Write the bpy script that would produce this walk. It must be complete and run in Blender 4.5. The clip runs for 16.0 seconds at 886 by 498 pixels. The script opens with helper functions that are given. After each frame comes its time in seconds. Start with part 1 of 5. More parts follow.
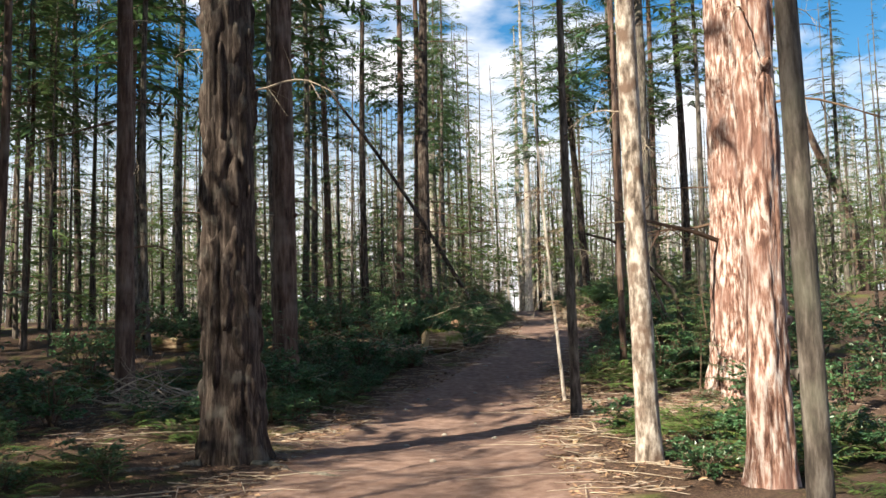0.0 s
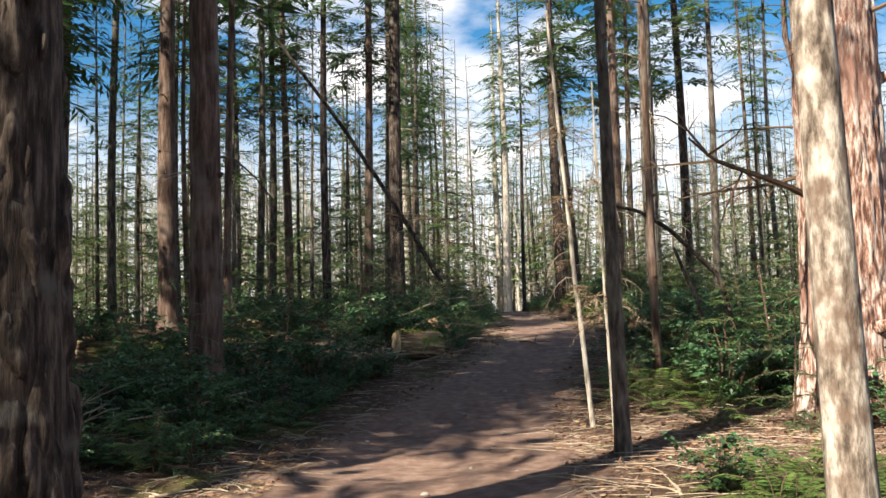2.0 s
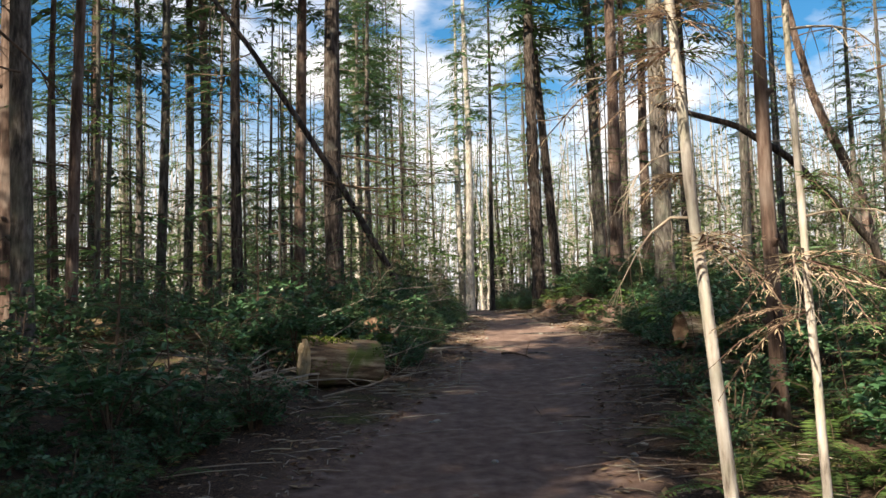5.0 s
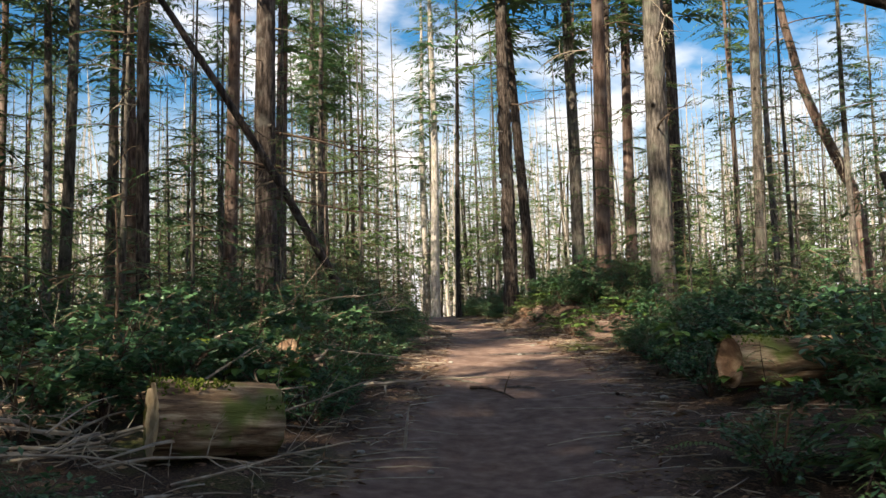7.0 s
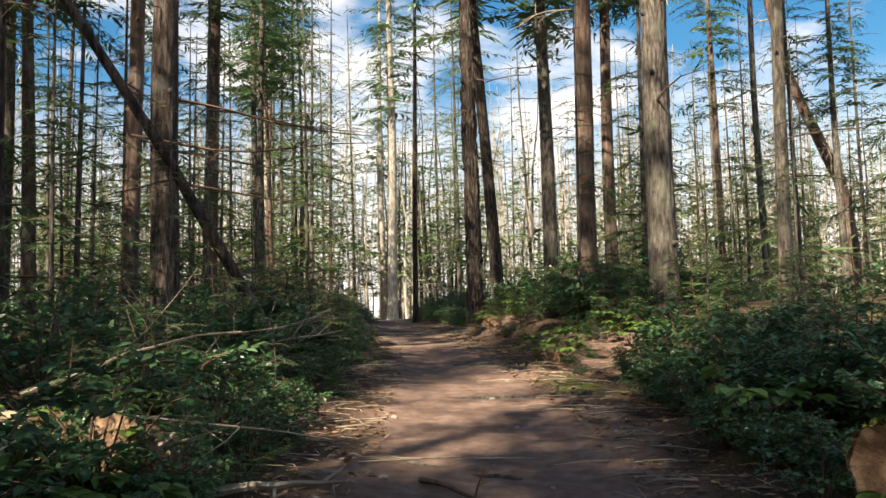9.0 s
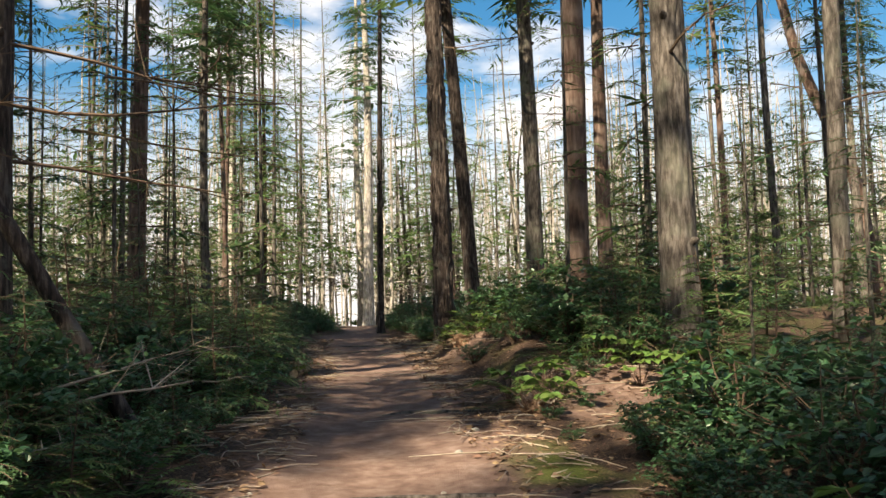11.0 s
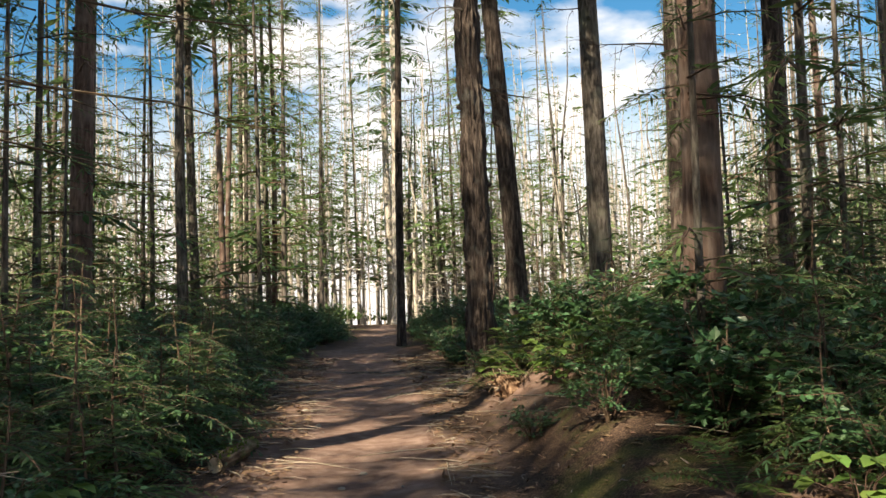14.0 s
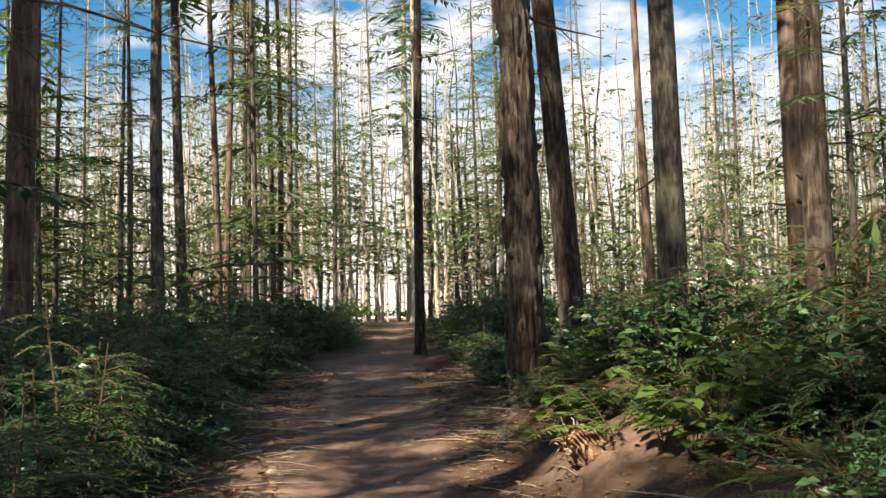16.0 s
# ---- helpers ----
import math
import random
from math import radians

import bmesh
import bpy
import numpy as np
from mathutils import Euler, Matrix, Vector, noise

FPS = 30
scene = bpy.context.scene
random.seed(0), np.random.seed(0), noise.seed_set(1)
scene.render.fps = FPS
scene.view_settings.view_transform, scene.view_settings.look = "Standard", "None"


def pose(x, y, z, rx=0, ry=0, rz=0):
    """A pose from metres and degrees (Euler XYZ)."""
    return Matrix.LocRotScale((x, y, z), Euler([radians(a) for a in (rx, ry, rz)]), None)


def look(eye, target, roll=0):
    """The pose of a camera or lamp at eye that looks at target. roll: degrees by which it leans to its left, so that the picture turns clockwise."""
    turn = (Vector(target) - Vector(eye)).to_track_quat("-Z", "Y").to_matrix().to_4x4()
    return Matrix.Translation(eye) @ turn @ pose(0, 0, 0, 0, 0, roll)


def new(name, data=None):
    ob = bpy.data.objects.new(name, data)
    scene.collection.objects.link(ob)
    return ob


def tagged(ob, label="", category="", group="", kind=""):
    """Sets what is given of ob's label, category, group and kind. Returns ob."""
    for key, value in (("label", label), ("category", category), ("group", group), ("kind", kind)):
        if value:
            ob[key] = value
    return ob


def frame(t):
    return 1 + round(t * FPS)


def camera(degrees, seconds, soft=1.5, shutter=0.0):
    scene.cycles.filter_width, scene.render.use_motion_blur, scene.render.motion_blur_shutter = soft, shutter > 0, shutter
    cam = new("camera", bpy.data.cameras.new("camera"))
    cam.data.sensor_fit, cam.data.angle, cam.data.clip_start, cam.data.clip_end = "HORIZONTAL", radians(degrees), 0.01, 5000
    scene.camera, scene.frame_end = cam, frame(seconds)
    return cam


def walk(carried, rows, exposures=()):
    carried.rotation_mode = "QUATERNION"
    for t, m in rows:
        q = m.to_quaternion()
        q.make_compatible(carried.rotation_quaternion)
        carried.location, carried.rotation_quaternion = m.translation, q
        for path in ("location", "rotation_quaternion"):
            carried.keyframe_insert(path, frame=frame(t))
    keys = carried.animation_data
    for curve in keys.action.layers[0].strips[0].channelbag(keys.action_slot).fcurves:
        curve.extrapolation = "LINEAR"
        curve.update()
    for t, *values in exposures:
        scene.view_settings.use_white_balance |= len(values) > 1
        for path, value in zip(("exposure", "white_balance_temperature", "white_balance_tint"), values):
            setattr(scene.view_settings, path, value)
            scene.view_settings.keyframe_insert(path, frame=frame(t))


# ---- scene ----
cam = camera(50.8, 16.0)
METRES, EYE, TILT, LEAN, TURN = 36.0, 1.25, 0.0, 0.0, 0.0
ROWS = [
    (0.0, 0.0, 0.0, 0.0, 0.14, 5.46, 1.42),
    (0.5, 0.0005, 0.0328, -0.001, 0.25, 5.57, 1.32),
    (1.0, -0.0008, 0.0691, -0.0011, -0.37, 5.62, 1.17),
    (1.5, 0.0003, 0.1053, -0.0011, -1.12, 5.67, 1.42),
    (2.0, -0.0019, 0.1424, -0.0012, -1.5, 5.67, 1.58),
    (2.5, -0.0019, 0.1761, -0.0011, -1.94, 5.63, 1.66),
    (3.0, -0.002, 0.2128, -0.0004, -2.34, 5.62, 1.68),
    (3.5, -0.0, 0.2474, 0.0009, -2.76, 5.58, 1.74),
    (4.0, 0.003, 0.2842, 0.0017, -3.18, 5.55, 1.61),
    (6.5, 0.0216, 0.4387, 0.0103, -5.47, 5.66, 1.4),
    (7.0, 0.0249, 0.4672, 0.0128, -6.09, 5.67, 1.29),
    (7.5, 0.0284, 0.4973, 0.0159, -6.73, 5.54, 1.29),
    (8.0, 0.0312, 0.526, 0.0204, -7.31, 5.48, 1.29),
    (8.5, 0.0376, 0.5526, 0.025, -7.97, 5.35, 1.39),
    (9.0, 0.043, 0.5812, 0.0272, -8.51, 5.23, 1.31),
    (9.5, 0.0516, 0.61, 0.0292, -9.03, 5.14, 1.27),
    (12.0, 0.0901, 0.7562, 0.0452, -8.92, 5.17, 1.88),
    (12.5, 0.0944, 0.7863, 0.0484, -8.37, 4.76, 1.81),
    (13.0, 0.1006, 0.8137, 0.0505, -7.99, 4.55, 1.67),
    (13.5, 0.105, 0.843, 0.0525, -7.6, 4.49, 1.74),
    (14.0, 0.1076, 0.8695, 0.0555, -6.84, 4.48, 1.91),
    (14.5, 0.1127, 0.8982, 0.0581, -6.48, 4.41, 1.91),
    (15.0, 0.1133, 0.9273, 0.0599, -6.12, 4.31, 1.68),
    (15.5, 0.1164, 0.9557, 0.0605, -5.87, 4.2, 1.68),
    (16.0, 0.1177, 0.9853, 0.0613, -5.57, 4.14, 1.54),
]
walk(cam, [(t, pose(0, 0, EYE, TILT, LEAN, TURN) @ pose(METRES * x, METRES * y, METRES * z, 90 + pitch, roll, yaw)) for t, x, y, z, yaw, pitch, roll in ROWS],
     exposures=[(0.0, 1.53, 7300, 6), (5.0, 1.55, 7500, 6), (11.0, 1.52, 8100, 6), (16.0, 1.60, 8200, 6)])

# ---- world, sun ----
SUN_AZ = radians(45.0)      # light travels towards (+x, +y)
SUN_EL = radians(42.0)
world = bpy.data.worlds.new("world")
scene.world = world
world.use_nodes = True
wn = world.node_tree.nodes
sky = wn.new("ShaderNodeTexSky")
sky.sky_type = "NISHITA"
sky.sun_disc = False
sky.sun_elevation = SUN_EL
sky.sun_rotation = radians(225.0)
sky.air_density, sky.dust_density, sky.ozone_density = 1.0, 0.6, 2.0
wn["Background"].inputs["Strength"].default_value = 0.078
wl = world.node_tree.links
coords, split, cloud = wn.new("ShaderNodeTexCoord"), wn.new("ShaderNodeSeparateXYZ"), wn.new("ShaderNodeTexNoise")
stretch, low, sheet, deep, veil = wn.new("ShaderNodeMapping"), wn.new("ShaderNodeMapRange"), wn.new("ShaderNodeMapRange"), wn.new("ShaderNodeHueSaturation"), wn.new("ShaderNodeMix")
most = wn.new("ShaderNodeMath")
stretch.inputs["Scale"].default_value = (3.0, 3.0, 7.0)
cloud.inputs["Scale"].default_value, cloud.inputs["Detail"].default_value = 1.6, 6
wl.new(coords.outputs["Generated"], stretch.inputs["Vector"])
wl.new(stretch.outputs[0], cloud.inputs["Vector"])
wl.new(coords.outputs["Generated"], split.inputs[0])
wl.new(split.outputs["Z"], low.inputs["Value"])
low.inputs["From Min"].default_value, low.inputs["From Max"].default_value = 0.10, 0.26
low.inputs["To Min"].default_value, low.inputs["To Max"].default_value = 1.0, 0.0
wl.new(cloud.outputs["Fac"], sheet.inputs["Value"])
sheet.inputs["From Min"].default_value, sheet.inputs["From Max"].default_value = 0.52, 0.66
most.operation = "MAXIMUM"
wl.new(low.outputs[0], most.inputs[0])
wl.new(sheet.outputs[0], most.inputs[1])
wl.new(sky.outputs[0], deep.inputs["Color"])
deep.inputs["Saturation"].default_value, deep.inputs["Value"].default_value = 1.45, 0.8
veil.data_type = "RGBA"
wl.new(most.outputs[0], veil.inputs["Factor"])
wl.new(deep.outputs[0], veil.inputs["A"])
veil.inputs["B"].default_value = (6.0, 6.1, 7.0, 1)
wl.new(veil.outputs["Result"], wn["Background"].inputs["Color"])
TOWARD = Vector((math.cos(SUN_EL) * math.sin(SUN_AZ), math.cos(SUN_EL) * math.cos(SUN_AZ), -math.sin(SUN_EL)))
sun_data = bpy.data.lights.new("sun", "SUN")
sun_data.energy, sun_data.angle, sun_data.color = 5.0, radians(0.7), (1.0, 0.94, 0.84)
sun = new("sun", sun_data)
sun.matrix_world = look((-30, -30, 40), Vector((-30, -30, 40)) + TOWARD)


# ---- materials ----
def mat(name, ramp, scale=(4, 4, 4), rough=0.8, bump=0.4, detail=6, translucent=0.0, fine=0, island=0.0, spec=0.3, second=None):
    """Noise-driven colour ramp, bump at two scales, optional leaf translucency and per-piece variation."""
    m = bpy.data.materials.new(name)
    m.use_nodes = True
    n, l = m.node_tree.nodes, m.node_tree.links
    p = n["Principled BSDF"]
    tc = n.new("ShaderNodeTexCoord")
    mp = n.new("ShaderNodeMapping")
    mp.inputs["Scale"].default_value = scale
    l.new(tc.outputs["Object"], mp.inputs["Vector"])
    tex = n.new("ShaderNodeTexNoise")
    tex.inputs["Scale"].default_value, tex.inputs["Detail"].default_value, tex.inputs["Roughness"].default_value = 1.0, detail, 0.65
    l.new(mp.outputs[0], tex.inputs["Vector"])
    cr = n.new("ShaderNodeValToRGB")
    els = cr.color_ramp.elements
    els[0].position, els[0].color = ramp[0][0], (*ramp[0][1], 1)
    els[1].position, els[1].color = ramp[-1][0], (*ramp[-1][1], 1)
    for pos, c in ramp[1:-1]:
        e = els.new(pos)
        e.color = (*c, 1)
    l.new(tex.outputs["Fac"], cr.inputs["Fac"])
    out = cr.outputs["Color"]
    if second:
        t2 = n.new("ShaderNodeTexNoise")
        t2.inputs["Scale"].default_value, t2.inputs["Detail"].default_value = second[0], 4
        l.new(tc.outputs["Object"], t2.inputs["Vector"])
        mr = n.new("ShaderNodeMapRange")
        mr.inputs["From Min"].default_value, mr.inputs["From Max"].default_value = second[2], second[3]
        l.new(t2.outputs["Fac"], mr.inputs["Value"])
        mx = n.new("ShaderNodeMix")
        mx.data_type = "RGBA"
        l.new(mr.outputs[0], mx.inputs["Factor"])
        l.new(out, mx.inputs["A"])
        mx.inputs["B"].default_value = (*second[1], 1)
        out = mx.outputs["Result"]
    if island:
        geo = n.new("ShaderNodeNewGeometry")
        info = n.new("ShaderNodeObjectInfo")
        ad = n.new("ShaderNodeMath")
        ad.operation = "ADD"
        l.new(geo.outputs["Random Per Island"], ad.inputs[0])
        l.new(info.outputs["Random"], ad.inputs[1])
        hs = n.new("ShaderNodeHueSaturation")
        m1 = n.new("ShaderNodeMapRange")
        m1.inputs["From Max"].default_value = 2.0
        m1.inputs["To Min"].default_value, m1.inputs["To Max"].default_value = 1 - island, 1 + island
        l.new(ad.outputs[0], m1.inputs["Value"])
        l.new(m1.outputs[0], hs.inputs["Value"])
        m2 = n.new("ShaderNodeMapRange")
        m2.inputs["To Min"].default_value, m2.inputs["To Max"].default_value = 0.475, 0.515
        l.new(geo.outputs["Random Per Island"], m2.inputs["Value"])
        l.new(m2.outputs[0], hs.inputs["Hue"])
        l.new(out, hs.inputs["Color"])
        out = hs.outputs["Color"]
    l.new(out, p.inputs["Base Color"])
    p.inputs["Roughness"].default_value = rough
    p.inputs["Specular IOR Level"].default_value = spec
    if bump:
        b = n.new("ShaderNodeBump")
        b.inputs["Strength"].default_value, b.inputs["Distance"].default_value = bump, 0.03
        l.new(tex.outputs["Fac"], b.inputs["Height"])
        l.new(b.outputs[0], p.inputs["Normal"])
    if translucent:
        tr = n.new("ShaderNodeBsdfTranslucent")
        l.new(out, tr.inputs["Color"])
        ms = n.new("ShaderNodeMixShader")
        ms.inputs[0].default_value = translucent
        l.new(p.outputs[0], ms.inputs[1])
        l.new(tr.outputs[0], ms.inputs[2])
        l.new(ms.outputs[0], n["Material Output"].inputs["Surface"])
    return m


BARK_DARK = mat("furrowed_bark", [(0.36, (0.010, 0.007, 0.006)), (0.5, (0.040, 0.027, 0.022)), (0.66, (0.125, 0.098, 0.084))], (18, 18, 3.0), 0.9, 1.0, second=(3.5, (0.10, 0.09, 0.08), 0.56, 0.72))
BARK_RED = mat("reddish_bark", [(0.38, (0.06, 0.026, 0.019)), (0.48, (0.24, 0.13, 0.10)), (0.60, (0.50, 0.425, 0.40))], (20, 20, 3.6), 0.9, 1.0, second=(1.2, (0.20, 0.105, 0.085), 0.50, 0.68))
BARK_GREY = mat("grey_brown_bark", [(0.36, (0.024, 0.019, 0.016)), (0.5, (0.078, 0.063, 0.054)), (0.66, (0.18, 0.155, 0.137))], (17, 17, 3.4), 0.9, 0.9, second=(2.2, (0.15, 0.15, 0.115), 0.5, 0.8))
BARK_BROWN = mat("dark_reddish_bark", [(0.34, (0.026, 0.015, 0.011)), (0.5, (0.09, 0.054, 0.042)), (0.68, (0.20, 0.145, 0.12))], (10, 10, 1.4), 0.9, 0.9, second=(1.6, (0.19, 0.15, 0.13), 0.5, 0.78))
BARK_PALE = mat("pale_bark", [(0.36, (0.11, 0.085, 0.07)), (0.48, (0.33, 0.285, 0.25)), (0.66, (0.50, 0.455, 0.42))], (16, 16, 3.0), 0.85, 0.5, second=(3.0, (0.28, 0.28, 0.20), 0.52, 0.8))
BARK_SCAR = mat("scarred_pale_bark", [(0.36, (0.055, 0.040, 0.032)), (0.48, (0.20, 0.16, 0.135)), (0.62, (0.46, 0.41, 0.37))], (13, 13, 4.5), 0.88, 0.9, second=(4.0, (0.13, 0.085, 0.065), 0.52, 0.66))
DEADWOOD = mat("bleached_deadwood", [(0.3, (0.16, 0.12, 0.09)), (0.6, (0.34, 0.28, 0.22)), (0.75, (0.46, 0.41, 0.35))], (6, 6, 6), 0.85, 0.4, island=0.25)
# far twigs: glare of the bright background put into the pale colour
GLARE_TWIG = mat("glare_pale_twig", [(0.3, (0.30, 0.27, 0.235)), (0.7, (0.52, 0.48, 0.43))], (3, 3, 3), 0.85, 0, island=0.2)
TWIG = mat("brown_twig", [(0.3, (0.05, 0.03, 0.02)), (0.7, (0.15, 0.10, 0.07))], (8, 8, 8), 0.9, 0.3, island=0.25)
ROTTEN = mat("rotten_red_wood", [(0.3, (0.06, 0.035, 0.022)), (0.5, (0.19, 0.11, 0.07)), (0.72, (0.36, 0.26, 0.18))], (7, 7, 7), 0.95, 0.9)
CUTWOOD = mat("weathered_cut_wood", [(0.3, (0.25, 0.17, 0.10)), (0.7, (0.52, 0.42, 0.30))], (9, 9, 9), 0.9, 0.5)
MOSSLOG = mat("mossy_log_bark", [(0.36, (0.045, 0.026, 0.017)), (0.5, (0.18, 0.115, 0.07)), (0.62, (0.36, 0.28, 0.19))], (2.2, 14, 14), 0.95, 1.0, second=(2.3, (0.10, 0.12, 0.03), 0.53, 0.64))
MOSS = mat("green_moss", [(0.3, (0.05, 0.07, 0.012)), (0.7, (0.16, 0.20, 0.04))], (18, 18, 18), 1.0, 0.8, spec=0.1)
SALAL = mat("glossy_shrub_leaf", [(0.3, (0.038, 0.098, 0.04)), (0.7, (0.085, 0.18, 0.075))], (2, 2, 2), 0.36, 0, 3, 0.28, island=0.45, spec=0.5)
FERN = mat("fern_leaflet", [(0.3, (0.045, 0.09, 0.02)), (0.7, (0.11, 0.17, 0.045))], (2, 2, 2), 0.6, 0, 3, 0.3, island=0.35, spec=0.3)
NEEDLE = mat("conifer_needles", [(0.3, (0.038, 0.088, 0.036)), (0.7, (0.085, 0.16, 0.062))], (1.2, 1.2, 1.2), 0.45, 0, 3, 0.3, island=0.4, spec=0.5)
# lighter needles: far trees and bank saplings take their sunlit look from this colour
NEEDLE_LIGHT = mat("lighter_conifer_needles", [(0.3, (0.072, 0.13, 0.045)), (0.7, (0.15, 0.225, 0.085))], (1.2, 1.2, 1.2), 0.6, 0, 3, 0.4, island=0.35, spec=0.3)
DRY = mat("dry_brown_needles", [(0.3, (0.20, 0.13, 0.08)), (0.7, (0.42, 0.33, 0.23))], (3, 3, 3), 0.8, 0, 3, 0.25, island=0.3)
BROAD = mat("bright_broad_leaf", [(0.3, (0.07, 0.14, 0.03)), (0.7, (0.14, 0.22, 0.06))], (2, 2, 2), 0.5, 0, 3, 0.35, island=0.3)
LITTER = mat("leaf_litter", [(0.3, (0.10, 0.055, 0.03)), (0.7, (0.34, 0.22, 0.14))], (3, 3, 3), 0.9, 0, 3, island=0.5)
STONE = mat("trail_stone", [(0.3, (0.16, 0.14, 0.12)), (0.7, (0.32, 0.29, 0.26))], (9, 9, 9), 0.85, 0.4, island=0.3)


def ground_material():
    m = bpy.data.materials.new("forest_floor")
    m.use_nodes = True
    n, l = m.node_tree.nodes, m.node_tree.links
    p = n["Principled BSDF"]
    tc = n.new("ShaderNodeTexCoord")

    def noise_tex(scale, detail=6, rough=0.6):
        t = n.new("ShaderNodeTexNoise")
        t.inputs["Scale"].default_value, t.inputs["Detail"].default_value, t.inputs["Roughness"].default_value = scale, detail, rough
        l.new(tc.outputs["Object"], t.inputs["Vector"])
        return t

    def ramp(src, stops):
        r = n.new("ShaderNodeValToRGB")
        e = r.color_ramp.elements
        e[0].position, e[0].color = stops[0][0], (*stops[0][1], 1)
        e[1].position, e[1].color = stops[-1][0], (*stops[-1][1], 1)
        for pos, c in stops[1:-1]:
            x = e.new(pos)
            x.color = (*c, 1)
        l.new(src, r.inputs["Fac"])
        return r.outputs["Color"]

    def mix(fac, a, b):
        x = n.new("ShaderNodeMix")
        x.data_type = "RGBA"
        l.new(fac, x.inputs["Factor"])
        l.new(a, x.inputs["A"])
        l.new(b, x.inputs["B"])
        return x.outputs["Result"]

    big, mid, fine = noise_tex(0.7, 5), noise_tex(6, 6), noise_tex(55, 5, 0.7)
    dirt = ramp(mid.outputs["Fac"], [(0.3, (0.12, 0.072, 0.057)), (0.5, (0.185, 0.118, 0.096)), (0.72, (0.28, 0.195, 0.165))])
    duff = ramp(fine.outputs["Fac"], [(0.32, (0.020, 0.013, 0.010)), (0.5, (0.062, 0.038, 0.028)), (0.68, (0.19, 0.125, 0.088))])
    mosscol = ramp(fine.outputs["Fac"], [(0.3, (0.035, 0.045, 0.012)), (0.7, (0.14, 0.16, 0.04))])
    mr = n.new("ShaderNodeMapRange")
    mr.inputs["From Min"].default_value, mr.inputs["From Max"].default_value = 0.55, 0.68
    l.new(big.outputs["Fac"], mr.inputs["Value"])
    side = mix(mr.outputs[0], duff, mosscol)
    at = n.new("ShaderNodeAttribute")
    at.attribute_name = "trail"
    sp = n.new("ShaderNodeMapRange")
    l.new(fine.outputs["Fac"], sp.inputs["Value"])
    sp.inputs["From Min"].default_value, sp.inputs["From Max"].default_value = 0.60, 0.66
    sp.inputs["To Max"].default_value = 0.55
    dirt2 = mix(sp.outputs[0], dirt, duff)
    col = mix(at.outputs["Fac"], side, dirt2)
    l.new(col, p.inputs["Base Color"])
    p.inputs["Roughness"].default_value = 0.95
    p.inputs["Specular IOR Level"].default_value = 0.15
    b = n.new("ShaderNodeBump")
    b.inputs["Strength"].default_value, b.inputs["Distance"].default_value = 0.7, 0.03
    l.new(fine.outputs["Fac"], b.inputs["Height"])
    b2 = n.new("ShaderNodeBump")
    b2.inputs["Strength"].default_value, b2.inputs["Distance"].default_value = 0.22, 0.10
    l.new(mid.outputs["Fac"], b2.inputs["Height"])
    l.new(b.outputs[0], b2.inputs["Normal"])
    l.new(b2.outputs[0], p.inputs["Normal"])
    return m


GROUND = ground_material()

# ---- numeric helpers ----
rng = np.random.default_rng(7)
LATTICE = rng.random(65536)


def vnoise(x, y, z):
    """Value noise on arrays, -1 to 1."""
    xi, yi, zi = np.floor(x).astype(np.int64), np.floor(y).astype(np.int64), np.floor(z).astype(np.int64)
    fx, fy, fz = x - xi, y - yi, z - zi
    fx, fy, fz = fx * fx * (3 - 2 * fx), fy * fy * (3 - 2 * fy), fz * fz * (3 - 2 * fz)

    def h(a, b, c):
        return LATTICE[(a * 73856093 ^ b * 19349663 ^ c * 83492791) & 65535]
    r = 0
    for a, wa in ((0, 1 - fx), (1, fx)):
        for b, wb in ((0, 1 - fy), (1, fy)):
            for c, wc in ((0, 1 - fz), (1, fz)):
                r = r + h(xi + a, yi + b, zi + c) * wa * wb * wc
    return r * 2 - 1


def fbm(x, y, z, octaves=4):
    r, a = 0, 0.55
    for k in range(octaves):
        r = r + a * vnoise(x * 2 ** k, y * 2 ** k + 17 * k, z * 2 ** k)
        a *= 0.5
    return r


# terrain profile along the walk and the trail's edges
GY = [-40, 0, 5, 10, 15, 18, 24.5, 29, 33, 40, 46, 55, 65, 80, 700]
GZ = [-0.2, -0.2, -0.2, -0.05, -0.1, 0.1, 0.87, 1.3, 1.65, 2.0, 2.25, 2.7, 3.0, 3.2, 3.2]
EY = [-30, 8, 12, 17, 21, 24, 26, 29.3, 33, 38, 42, 46.5, 50.4, 59, 70, 95]
EL = [-2.4, -2.3, -2.2, -1.6, -0.35, 0.6, 1.1, 1.7, 2.2, 2.8, 3.05, 3.1, 3.3, 4.4, 5.3, 7.0]
ER = [1.6, 1.6, 1.65, 2.1, 2.8, 3.5, 4.2, 4.7, 4.9, 5.2, 5.5, 5.75, 5.7, 6.0, 6.7, 8.2]


def smooth(a, b, x):
    t = np.clip((x - a) / (b - a), 0, 1)
    return t * t * (3 - 2 * t)


def off_trail(x, y):
    """Metres outside the trail's edge, negative on it."""
    return np.maximum(np.interp(y, EY, EL) - x, x - np.interp(y, EY, ER))


